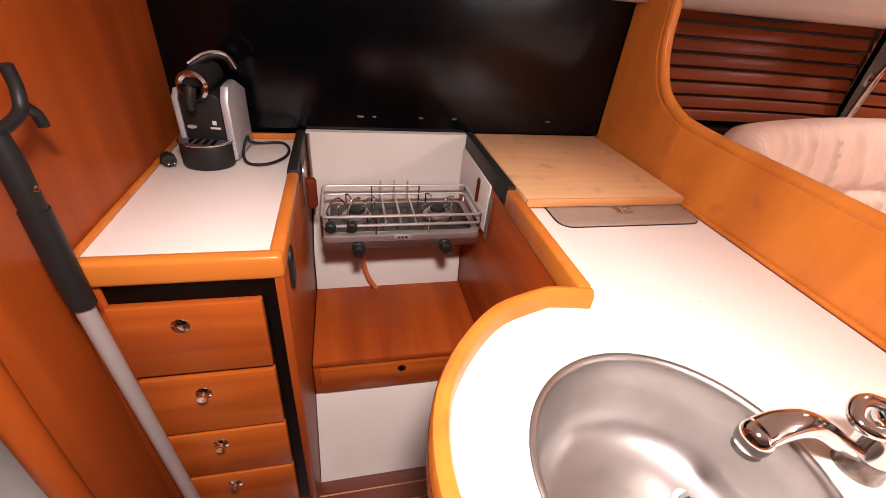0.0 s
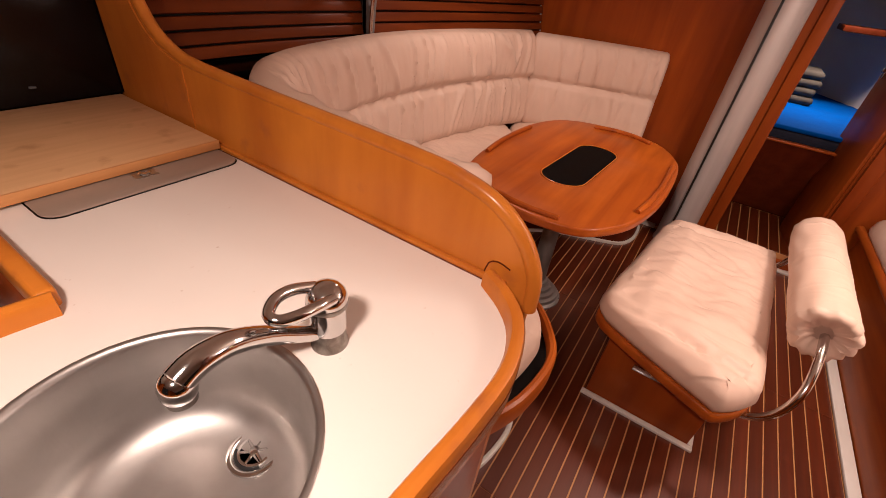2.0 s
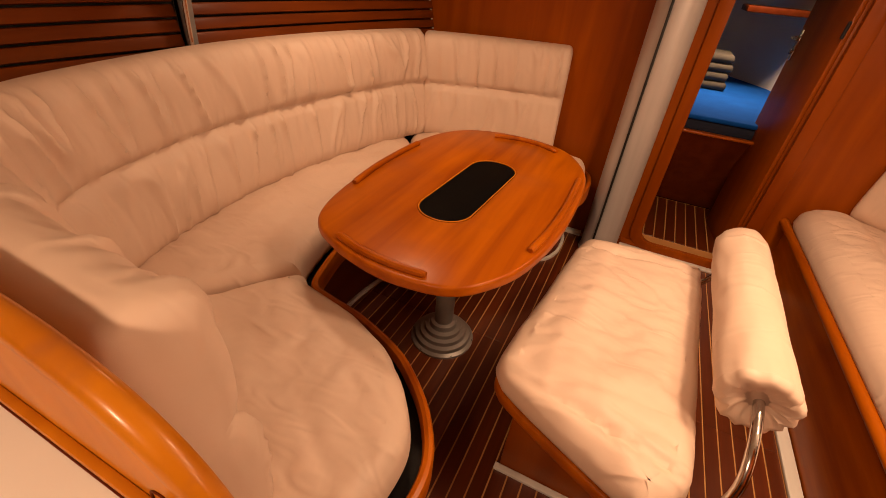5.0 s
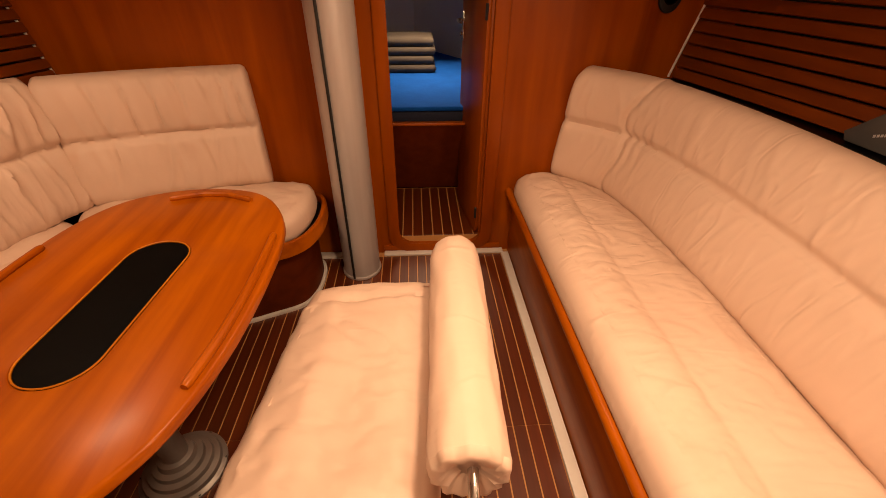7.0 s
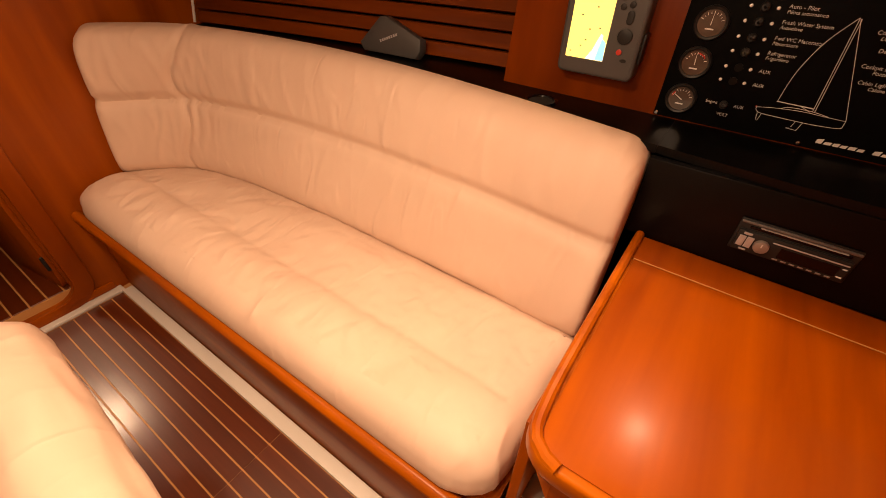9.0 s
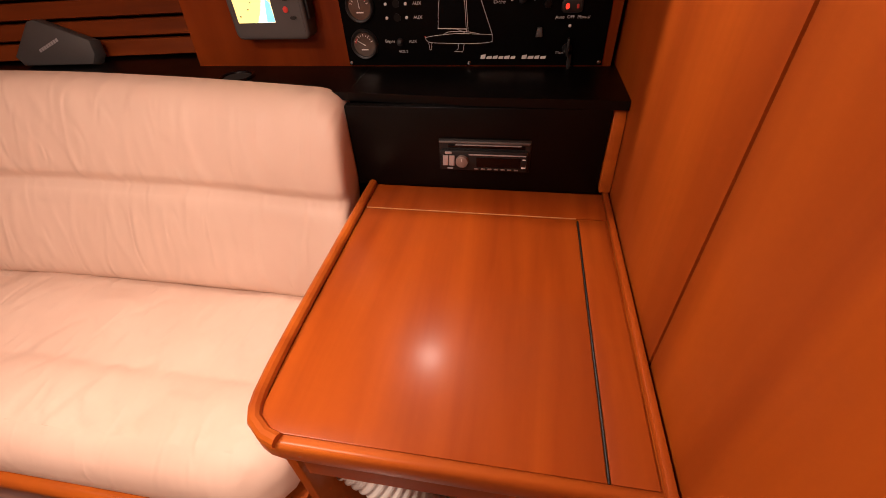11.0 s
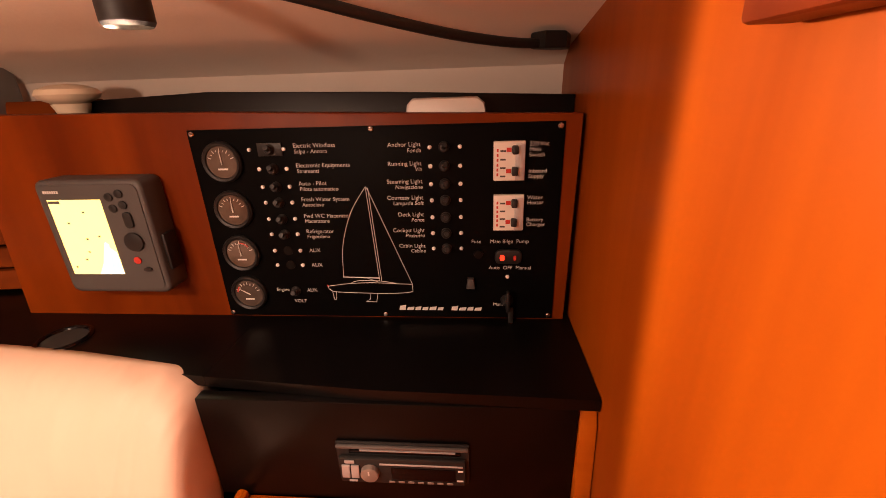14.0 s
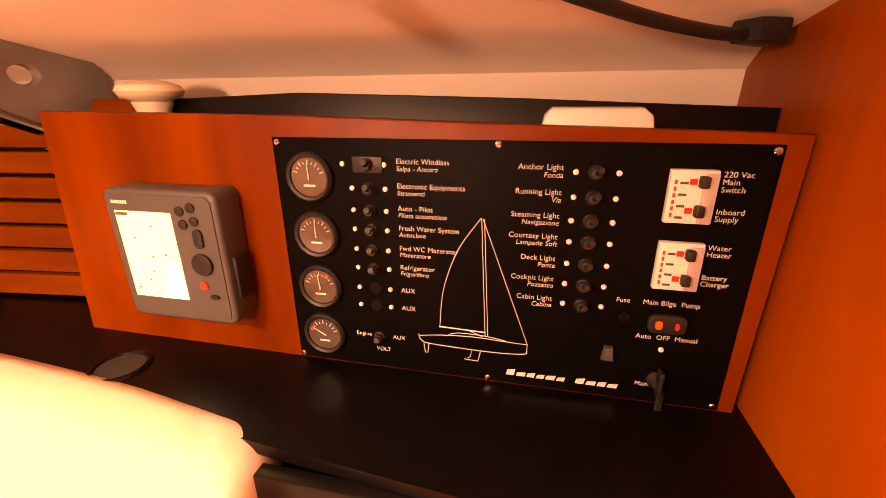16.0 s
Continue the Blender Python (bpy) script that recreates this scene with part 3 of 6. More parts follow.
for i in range(4):
    single("folded_cloth", box(4.75 + 0.01 * i, 5.15, -0.86 + 0.012 * (i % 2), -0.42, 0.793 + 0.062 * i, 0.853 + 0.062 * i, 0.028, 4), grey_cloth,
           "grey folded cushion in a stack on the blue berth", "cushion", "folded cushions")
single("forepeak_shelf", box(4.9, 5.3, -1.5, -0.8, 1.32, 1.36, 0.006), wood_dark, "dark varnished shelf along the bow", "shelf")


# ---- slatted hull linings ----
def slatting(name, a, b, flare, z0, z1, count, label):
    """Horizontal slats between two plan points; flare is the outward lean over the height."""
    t = thing(name, (a[0], a[1], z0), label, "panelling", kind="structure")
    d = (Vector(b) - Vector(a))
    n = Vector((-d.y, d.x)).normalized() * flare
    h = (z1 - z0) / count
    for i in range(count):
        k0, k1 = (i * h) / (z1 - z0), ((i + 1) * h - 0.005) / (z1 - z0)
        rows = []
        bow = 0.03
        for j in range(13):
            u = j / 12
            p = Vector(a) + d * u + Vector((-d.y, d.x)).normalized() * bow * (1 if flare > 0 else -1) * 4 * u * (1 - u)
            lo, hi = p + n * k0, p + n * k1
            o = n.normalized() * 0.016
            za, zb = z0 + k0 * (z1 - z0), z0 + k1 * (z1 - z0)
            tip = -n.normalized() * 0.006
            rows.append([(lo.x, lo.y, za + 0.003), (lo.x + tip.x, lo.y + tip.y, za + 0.007), (hi.x + tip.x * 0.6, hi.y + tip.y * 0.6, zb - 0.005), (hi.x, hi.y, zb), (hi.x + o.x, hi.y + o.y, zb), (lo.x + o.x, lo.y + o.y, za + 0.003)])
        part("slat", grid([[Vector(p) for p in r] for r in rows], closed_v=True, caps=True), slat_wood, t)
    return t


slat_wood = material("mahogany_slat", (0.19, 0.040, 0.004), 0.38, second=(0.10, 0.019, 0.003), scale=(1.5, 10, 22), mix=0.6, coat=0.04, coat_rough=0.2, rough_to=0.5, random_tint=0.12, spec=0.06)
slatting("slat_panel", (0.90, 1.335), (1.955, 1.30), 0.05, 1.055, 1.445, 8, "varnished mahogany slats lining the hull beside the dinette")
slatting("slat_panel", (1.99, 1.30), (BULK - 0.01, 0.985), 0.07, 1.055, 1.45, 8, "varnished mahogany slats lining the hull beside the dinette")
slatting("slat_panel", (BULK - 0.01, -2.01), (1.80, -2.27), 0.07, 1.045, 1.47, 8, "varnished mahogany slats lining the hull above the settee")
single("trim_slat", box(1.958, 1.987, 1.285, 1.315, 1.05, 1.46, 0.004), wood_pale, "pale wooden edge where the slat panels meet", "trim", kind="structure")
single("shelf_port", plate([(0.90, 1.20), (1.6, 1.22), (2.2, 1.21), (2.8, 1.08), (3.2, 0.9), (BULK - 0.005, 0.95), (2.0, 1.345), (0.9, 1.38)], "z", 1.02, 1.045, bevel=0.004), black_satin, "black shelf along the hull behind the dinette", "shelf", kind="structure")
for y0, y1 in ((1.0, 1.075), (-2.085, -2.0)):
    s = 1 if y0 > 0 else -1
    single("trim_bulkhead", tube([(BULK - 0.006, (y0 if s > 0 else y1) - 0.012 * s, 1.05), (BULK - 0.006, (y1 if s > 0 else y0) + 0.0 * s, 1.46)], 0.006, 8), white_gel, "thin pale bead where the slats meet the bulkhead", "trim", kind="structure")


# ---- galley ----
single("galley_back_panel", box(-0.555, 0.892, 1.318, 1.335, 1.0, 1.9), black_gloss, "tall glossy black panel behind the cooker", "panel", kind="structure")
counter_top = single("galley_counter", box(-0.555, -0.192, 0.615, 1.318, 0.94, COUNTER, 0.002), laminate, "white laminate worktop over the drawers", "worktop")


drawers = thing("drawer_cabinet", (-0.37, 0.95, 0.0), "varnished cherry galley cabinet with four drawers in a black recess", "cabinet")
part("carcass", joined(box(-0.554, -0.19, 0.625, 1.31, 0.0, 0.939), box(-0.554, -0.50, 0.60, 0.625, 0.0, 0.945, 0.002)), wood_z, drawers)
part("recess", box(-0.50, -0.206, 0.606, 0.6245, 0.1, 0.938), black_satin, drawers, "black drawer recess")
part("side_panel", box(-0.205, -0.186, 0.592, 1.30, 0.0, 0.955, 0.003), wood_z, drawers)
part("front_trim", box(-0.556, -0.184, 0.588, 0.619, 0.945, 0.999, 0.010, 3), wood_pale, counter_top, "rounded pale wooden counter edge")
part("side_trim", box(-0.212, -0.183, 0.60, 0.98, 0.95, 0.997, 0.009, 3), wood_pale, drawers, "rounded pale wooden counter edge")
part("back_trim", box(-0.554, -0.19, 1.300, 1.317, 0.967, 0.985, 0.004), wood_pale, drawers)
part("wall_trim", box(-0.555, -0.543, 0.62, 1.30, 0.967, 0.979, 0.003), wood_pale, drawers)
part("guard_rail", box(-0.212, -0.185, 0.975, 1.30, 0.945, 1.003, 0.004), black_plastic, drawers, "black edge rail beside the cooker")
for z0, z1 in ((0.712, 0.897), (0.508, 0.697), (0.322, 0.497), (0.135, 0.311)):
    d = part("drawer_front", box(-0.500, -0.234, 0.587, 0.606, z0, z1, 0.003), wood_x, drawers)
    cx = -0.386
    k = part("knob", lathe((cx, 0.587, (z0 + z1) / 2 + 0.043), [(0.017, 0), (0.017, 0.002), (0.012, 0.004), (0.0105, 0.005)], (0, -1, 0), 24), chrome, d, "chrome push knob")
    if z0 < 0.7:
        part("knob_cap", lathe((cx, 0.583, (z0 + z1) / 2 + 0.043), [(0.009, 0), (0.010, 0.012), (0.0095, 0.015), (0, 0.016)], (0, -1, 0), 20), chrome, d)
    else:
        part("knob_hole", lathe((cx, 0.5825, (z0 + z1) / 2 + 0.043), [(0.009, 0), (0.0, 0.0005)], (0, -1, 0), 20), black_plastic, d)
outlet = plate(rounded(0.648, 0.693, 0.865, 0.965, 0.02), "x", -0.186, -0.178, bevel=0.003)
single("light_switch", outlet, black_plastic, "black oval switch plate on the cabinet side", "switch")
bpy.data.objects["light_switch"].parent = None

# cooker recess
well = thing("cooker_recess", (0.09, 1.0, 0.0), "recess for the gimballed cooker with a white back and a varnished step", "recess", kind="structure")
part("back_board", box(-0.184, 0.368, 1.290, 1.3165, 0.34, 0.998), white_gel, well, "white back board")
part("step_top", box(-0.184, 0.368, 0.812, 1.289, 0.43, 0.452, 0.004), wood_y, well)
part("step_front", box(-0.184, 0.368, 0.82, 0.838, 0.30, 0.43, 0.002), wood_x, well)
lid = part("locker_front", box(-0.165, 0.352, 0.808, 0.8195, 0.315, 0.422, 0.003), wood_x, well)
part("knob", lathe((0.085, 0.808, 0.40), [(0.014, 0), (0.014, 0.003), (0.008, 0.004), (0.0, 0.002)], (0, -1, 0), 20), chrome, lid)
plinth = plate([(0.695, 0.0), (0.715, 0.04), (0.80, 0.27), (0.822, 0.302), (0.86, 0.302), (0.86, 0.0)], "x", -0.184, 0.37)
part("plinth", plinth, white_gel, well, "white moulded plinth")
part("corner_bead", joined(tube([(0.362, 1.285, 0.46), (0.362, 1.285, 0.995)], 0.006, 8), tube([(-0.178, 1.285, 0.46), (-0.178, 1.285, 0.995)], 0.006, 8)), steel, well)

part("lower_back", plate([(1.165, 0.4525), (1.185, 0.60), (1.2885, 0.71), (1.2885, 0.4525)], "x", -0.183, 0.351, bevel=0.004), white_gel, well, "white lower hull moulding")

# gas hose
hose = spline([(0.02, 1.16, 0.745), (0.0, 1.15, 0.68), (-0.015, 1.145, 0.60), (0.0, 1.14, 0.52), (0.03, 1.14, 0.462)], 0.015)
single("gas_hose", tube(hose, 0.008, 10), orange_rubber, "orange rubber gas hose behind the cooker", "hose")


tray_steel = material("satin_hob_steel", (0.72, 0.70, 0.68), 0.30, 0.85, second=(0.62, 0.60, 0.58), scale=(20, 20, 20), rough_to=0.42)
# Polished steel hob; its reflection of the black panel is put into the colour.
hob_black = material("hob_reflection_dark", (0.020, 0.018, 0.017), 0.16, second=(0.012, 0.011, 0.010), scale=(20, 20, 20), rough_to=0.3)


def cooker():
    t = thing("cooker", (0.098, 1.08, 0.76), "stainless two-burner gimballed cooker with pan rails", "cooker")
    x0, x1, y0, y1, z = -0.142, 0.346, 0.985, 1.20, 0.795
    part("hob_tray", joined(plate(rounded(x0, x1, y0, y1, 0.02), "z", z - 0.028, z - 0.004, bevel=0.004)), tray_steel, t)
    part("hob_well", plate(rounded(x0 + 0.025, x1 - 0.025, y0 + 0.022, y1 - 0.015, 0.015), "z", z - 0.004, z - 0.001), hob_black, t, "polished hob plate, its dark reflection put into the colour")
    part("front_panel", box(x0 + 0.005, x1 - 0.005, y0 + 0.006, y0 + 0.02, z - 0.056, z - 0.028, 0.003), steel, t)
    part("body", box(x0 + 0.008, x1 - 0.008, y0 + 0.02, y1 - 0.01, z - 0.052, z - 0.028, 0.003), grey_cast, t)
    part("badge", box(0.072, 0.122, y0 - 0.003, y0 + 0.002, z - 0.02, z - 0.006, 0.001), silver_plastic, t)
    part("badge_print", joined(box(0.082, 0.090, y0 - 0.0042, y0 - 0.003, z - 0.016, z - 0.010), box(0.093, 0.101, y0 - 0.0042, y0 - 0.003, z - 0.016, z - 0.010), box(0.104, 0.112, y0 - 0.0042, y0 - 0.003, z - 0.016, z - 0.010)), black_plastic, t)
    for zz in (0.028, 0.058):
        loop = [Vector((*p, z + zz)) for p in rounded(x0 + 0.004, x1 - 0.004, y0 + 0.004, y1 - 0.004, 0.02)]
        part("pan_rail", tube(loop + loop[:1], 0.0045, 8), tray_steel, t)
    for x in (x0 + 0.006, x0 + 0.16, x0 + 0.32, x1 - 0.006):
        for y in (y0 + 0.005, y1 - 0.005):
            part("rail_post", tube([(x, y, z - 0.006), (x, y, z + 0.06)], 0.003, 8), chrome, t)
    for i in range(3):
        x = x0 + 0.19 + 0.045 * i
        part("grid_bar", tube([(x, y0 + 0.006, z + 0.028), (x, y0 + 0.05, z + 0.034), (x, y1 - 0.05, z + 0.034), (x, y1 - 0.006, z + 0.028), (x, y1 - 0.004, z + 0.075)], 0.0034, 8), tray_steel, t)
    for i, (bx, by) in enumerate(((-0.035, 1.095), (0.225, 1.095))):
        b = part("burner", lathe((bx, by, z - 0.001), [(0.048, 0), (0.046, 0.006), (0.034, 0.010), (0.034, 0.018), (0.029, 0.021), (0.0, 0.023)], n=28), steel, t)
        part("burner_cap", lathe((bx, by, z + 0.021), [(0.026, 0), (0.026, 0.006), (0.022, 0.009), (0, 0.0095)], n=24), black_plastic, b)
        for k in range(4):
            a = k * math.pi / 2 + 0.5
            pts = [(bx + r * math.cos(a), by + r * math.sin(a), z + h) for r, h in ((0.062, 0.012), (0.064, 0.050), (0.040, 0.052), (0.028, 0.040))]
            part("pan_support", tube(spline(pts, 0.006), 0.0027, 8), chrome, b)
    for x, zz in ((-0.112, 0.045), (-0.052, 0.045)):
        part("clamp_knob", lathe((x, y0 + 0.002, z + zz - 0.012), [(0.012, 0), (0.015, 0.004), (0.015, 0.022), (0.011, 0.026), (0, 0.027)], (0, -1, 0), 20), black_plastic, t)
        part("clamp_arm", tube(spline([(x, y0 + 0.004, z + 0.034), (x - 0.008, y0 + 0.05, z + 0.055), (x + 0.02, y0 + 0.09, z + 0.075), (x + 0.045, y0 + 0.10, z + 0.05)], 0.01), 0.003, 8), chrome, t)
    for x in (-0.035, 0.232):
        part("gas_knob", lathe((x, y0 + 0.006, z - 0.048), [(0.020, 0), (0.020, 0.008), (0.016, 0.012), (0.017, 0.032), (0.014, 0.036), (0, 0.037)], (0, -1, 0), 24), black_plastic, t)
    for x, s in ((x0 - 0.022, -1), (x1 + 0.010, 1)):
        part("gimbal_block", lathe((x, 1.07, 0.845), [(0.012, 0), (0.017, 0.006), (0.017, 0.085), (0.012, 0.092)], n=16), wood_dark, t, "varnished wooden gimbal block")
        part("gimbal_plate", plate(rounded(1.04, 1.10, 0.84, 0.985, 0.025), "x", x + 0.012 * s, x + 0.016 * s), steel, t)
    part("gimbal_latch", box(0.343, 0.349, 0.93, 0.955, 0.79, 0.93, 0.002), steel, t)
    return t


cooker()

# peninsula
EDGE = spline([(0.371, 0.447, 0), (0.30, 0.458, 0), (0.268, 0.454, 0), (0.176, 0.421, 0), (0.104, 0.358, 0), (0.049, 0.281, 0), (0.022, 0.199, 0), (0.02, 0.11, 0), (0.048, 0.02, 0), (0.115, -0.065, 0),
               (0.215, -0.125, 0), (0.33, -0.150, 0), (0.456, -0.157, 0), (0.585, -0.168, 0), (0.685, -0.168, 0), (0.775, -0.140, 0), (0.828, -0.095, 0), (0.868, -0.035, 0)], 0.02)
SINK = (0.333, 0.122, 0.187)
inner = [(p.x, p.y) for p in EDGE]
top_outline = inner + [(0.872, 1.318), (0.371, 1.318)]
worktop = single("peninsula_worktop", plate(top_outline, "z", 0.935, COUNTER, [circle(SINK[0], SINK[1], SINK[2], 48)]), laminate, "white laminate worktop of the galley peninsula, round at its end", "worktop")

pen = thing("peninsula_cabinet", (0.5, 0.4, 0.0), "rounded varnished cherry galley peninsula", "cabinet")
body_loop = [tuple(p) for p in inset_loop([Vector(q) for q in top_outline], 0.015)]
ccw = sum(top_outline[i - 1][0] * top_outline[i][1] - top_outline[i][0] * top_outline[i - 1][1] for i in range(len(top_outline)))
if ccw < 0:
    body_loop = [tuple(p) for p in inset_loop([Vector(q) for q in top_outline], -0.015)]
part("carcass", plate(body_loop, "z", 0.0, 0.934, [circle(SINK[0], SINK[1], SINK[2] + 0.01, 40)]), wood_z, pen)
fid = [p for p in EDGE]
part("curved_fiddle", strip(fid, 0.026, 0.925, 1.003, 0.006, 1), wood_pale, worktop, "worn pale wooden fiddle round the sink")
part("recess_side", box(0.352, 0.370, 0.455, 1.30, 0.30, 0.955, 0.002), wood_y, pen)
part("recess_fiddle", box(0.350, 0.378, 0.447, 0.86, 0.94, 1.000, 0.008, 3), wood_pale, worktop, "rounded pale wooden counter edge")
part("guard_rail", box(0.352, 0.378, 0.86, 1.315, 0.945, 1.004, 0.004), black_plastic, pen, "black edge rail beside the cooker")
part("rail_liner", box(0.3455, 0.3515, 0.97, 1.285, 0.80, 0.955, 0.001), white_gel, pen)

# panel between galley and dinette
dp = spline([(-0.107, 0.93, 0), (-0.104, 0.99, 0), (-0.09, 1.03, 0), (-0.06, 1.075, 0), (-0.006, 1.115, 0), (0.066, 1.137, 0), (0.17, 1.147, 0), (0.578, 1.155, 0), (0.86, 1.162, 0), (0.97, 1.178, 0), (1.06, 1.225, 0), (1.12, 1.32, 0), (1.142, 1.44, 0), (1.148, 1.6, 0), (1.15, 1.9, 0)], 0.02)
divider_loop = [(p.x, p.y) for p in dp] + [(1.345, 1.9), (1.345, 0.0), (-0.107, 0.0)]
divider = thing("divider_panel", (0.86, 0.6, 0.0), "varnished cherry divider between galley and dinette with a sweeping top", "divider", kind="structure")
part("board", plate(divider_loop, "x", 0.876, 0.902, bevel=0.004), wood_pale, divider)
part("cap", tube([(0.889, p.x, p.y) for p in dp], 0.016, 12), wood_pale, divider, "rounded cap along the top")
part("corner_post", plate([(0.93, 0.9795), (0.93, 1.152)] + [(p.x + 0.012, p.y - 0.012) for p in dp if p.x > 0.935 and p.y < 1.888] + [(1.31, 1.888), (1.31, 0.9795)], "x", 0.8725, 0.876), wood_pale, divider)
part("counter_bead", box(0.864, 0.876, -0.06, 1.31, COUNTER, COUNTER + 0.012, 0.003), wood_pale, divider)

part("joint_line", joined(tube([(0.8630, -0.03, COUNTER + 0.0008), (0.8630, 1.30, COUNTER + 0.0008)], 0.0011, 6),
                          tube(spline([(0.8750, -0.010, 0.978), (0.8750, -0.016, 1.002), (0.8750, -0.034, 1.012), (0.8750, -0.060, 1.006)], 0.01), 0.0014, 6)), wood_dark, divider, "dark joint against the worktop")
part("joint_line", tube([(p.x, p.y, COUNTER + 0.0006) for p in EDGE], 0.0010, 6), wood_dark, pen, "dark joint under the fiddle")

# sink
sink = thing("sink", (SINK[0], SINK[1], 0.79), "round brushed stainless sink set into the white worktop", "sink")
R = SINK[2]
bowl = [(R + 0.006, 0.0025), (R + 0.004, 0.004), (R - 0.003, 0.002), (R - 0.006, -0.006), (R - 0.010, -0.06), (R - 0.016, -0.115), (R - 0.030, -0.145), (R - 0.055, -0.162), (R - 0.09, -0.168), (0.05, -0.170), (0.0, -0.171)]
bowl_bm = lathe((SINK[0], SINK[1], COUNTER), bowl, n=56)
bmesh.ops.delete(bowl_bm, geom=[f for f in bowl_bm.faces if len(f.verts) > 10], context="FACES_ONLY")
part("bowl", bowl_bm, steel, sink, smooth=60)
DX, DY, DZ = 0.447, 0.128, COUNTER - 0.1675
part("drain_flange", lathe((DX, DY, DZ), [(0.041, 0.0), (0.0405, 0.003), (0.036, 0.0042), (0.033, 0.0036), (0.030, 0.0008), (0.0295, 0.0)], n=40), chrome, sink, "polished drain ring")
# Flat black disc painted as the darkness down the drain.
part("drain_well", lathe((DX, DY, DZ), [(0.0305, 0.0008), (0.0, 0.0010)], n=32), black_plastic, sink, "black disc standing in for the shade in the drain opening")
part("strainer_ring", lathe((DX, DY, DZ), [(0.0255, 0.0012), (0.0255, 0.0034), (0.0215, 0.0034), (0.0215, 0.0012)], n=32), chrome, sink)
for k in range(6):
    a = math.pi / 3 * k + 0.3
    part("strainer_spoke", tube([(DX + 0.006 * math.cos(a), DY + 0.006 * math.sin(a), DZ + 0.0026), (DX + 0.0225 * math.cos(a), DY + 0.0225 * math.sin(a), DZ + 0.0026)], [0.0030, 0.0024], 6), chrome, sink)
part("drain_screw", lathe((DX, DY, DZ), [(0.0075, 0.001), (0.0075, 0.0045), (0.005, 0.0055), (0, 0.0058)], n=14), chrome, sink)

for x, w in ((-0.02, 0.022), (0.03, 0.012), (0.185, 0.014), (0.30, 0.016), (0.65, 0.016)):
    single("panel_clip", box(x, x + w, 1.311, 1.319, 1.042, 1.047, 0.001), grey_cast, "small dull metal clip at the foot of the black panel", "clip", "panel clips")

# tap
tap = thing("tap", (0.576, 0.089, COUNTER), "chrome mixer tap with a swan spout and loop lever", "tap")
TX, TY = 0.576, 0.089
worn_chrome = material("tarnished_chrome", (0.36, 0.34, 0.31), 0.22, 1.0, second=(0.16, 0.14, 0.12), scale=(90, 90, 60), mix=0.5, rough_to=0.5)
part("base", lathe((TX, TY, COUNTER), [(0.0275, 0), (0.0275, 0.005), (0.0255, 0.008), (0.0250, 0.030), (0.0240, 0.032)], n=32), worn_chrome, tap, "tarnished lower collar")
part("body", lathe((TX, TY, COUNTER + 0.031), [(0.0240, 0), (0.0255, 0.002), (0.0255, 0.044), (0.0245, 0.046)], n=32), chrome, tap)
part("cap", lathe((TX, TY, COUNTER + 0.077), [(0.0250, 0), (0.0285, 0.002), (0.0290, 0.012), (0.0265, 0.022), (0.0200, 0.030), (0.0100, 0.035), (0, 0.036)], n=32), chrome, tap)
part("cap_band", lathe((TX, TY, COUNTER + 0.0765), [(0.0288, 0.001), (0.0292, 0.003), (0.0294, 0.009), (0.0288, 0.010)], n=32), worn_chrome, tap, "tarnished edge of the cap")
sp = spline([(TX - 0.012, TY + 0.003, COUNTER + 0.026), (TX - 0.052, TY + 0.012, COUNTER + 0.050), (TX - 0.095, TY + 0.018, COUNTER + 0.078), (TX - 0.135, TY + 0.020, COUNTER + 0.096), (TX - 0.172, TY + 0.020, COUNTER + 0.098), (TX - 0.196, TY + 0.019, COUNTER + 0.088)], 0.006)
part("spout", tube(sp, [0.0115 + 0.0075 * (i / len(sp)) ** 1.4 - (0.004 if i == len(sp) - 1 else 0) for i in range(len(sp))], 20), chrome, tap)
part("spout_head", lathe((TX - 0.196, TY + 0.019, COUNTER + 0.104), [(0.0, 0.0), (0.010, 0.002), (0.0165, 0.008), (0.0195, 0.017), (0.0195, 0.028), (0.0175, 0.034)], (0, 0, -1), 28), chrome, tap)
part("nozzle", lathe((TX - 0.196, TY + 0.019, COUNTER + 0.071), [(0.0165, 0.0), (0.0165, 0.010), (0.0140, 0.013), (0.0, 0.013)], (0, 0, -1), 24), worn_chrome, tap, "limescaled nozzle ring")
lev = spline([(TX - 0.004, TY + 0.018, COUNTER + 0.101), (TX - 0.036, TY + 0.025, COUNTER + 0.112), (TX - 0.064, TY + 0.022, COUNTER + 0.116), (TX - 0.084, TY + 0.009, COUNTER + 0.113), (TX - 0.082, TY - 0.006, COUNTER + 0.110), (TX - 0.060, TY - 0.016, COUNTER + 0.109), (TX - 0.032, TY - 0.019, COUNTER + 0.106), (TX - 0.004, TY - 0.018, COUNTER + 0.100)], 0.006)
part("lever", tube(lev, 0.0082, 14), chrome, tap, "looped chrome lever")

# fridge lid and board
lid = thing("fridge_lid", (0.645, 0.93, COUNTER), "taupe top-opening fridge lid set into the worktop", "lid")
part("panel", plate(rounded(0.447, 0.858, 0.708, 1.16, 0.035), "z", COUNTER + 0.0012, COUNTER + 0.0045, bevel=0.0015), beige_plastic, lid)
part("gap", plate(rounded(0.4445, 0.8605, 0.7055, 1.1625, 0.037), "z", COUNTER + 0.0002, COUNTER + 0.0011), black_satin, lid, "dark gap round the lid")
part("latch_plate", plate(rounded(0.636, 0.686, 0.766, 0.80, 0.004), "z", COUNTER + 0.004, COUNTER + 0.006), steel, lid)
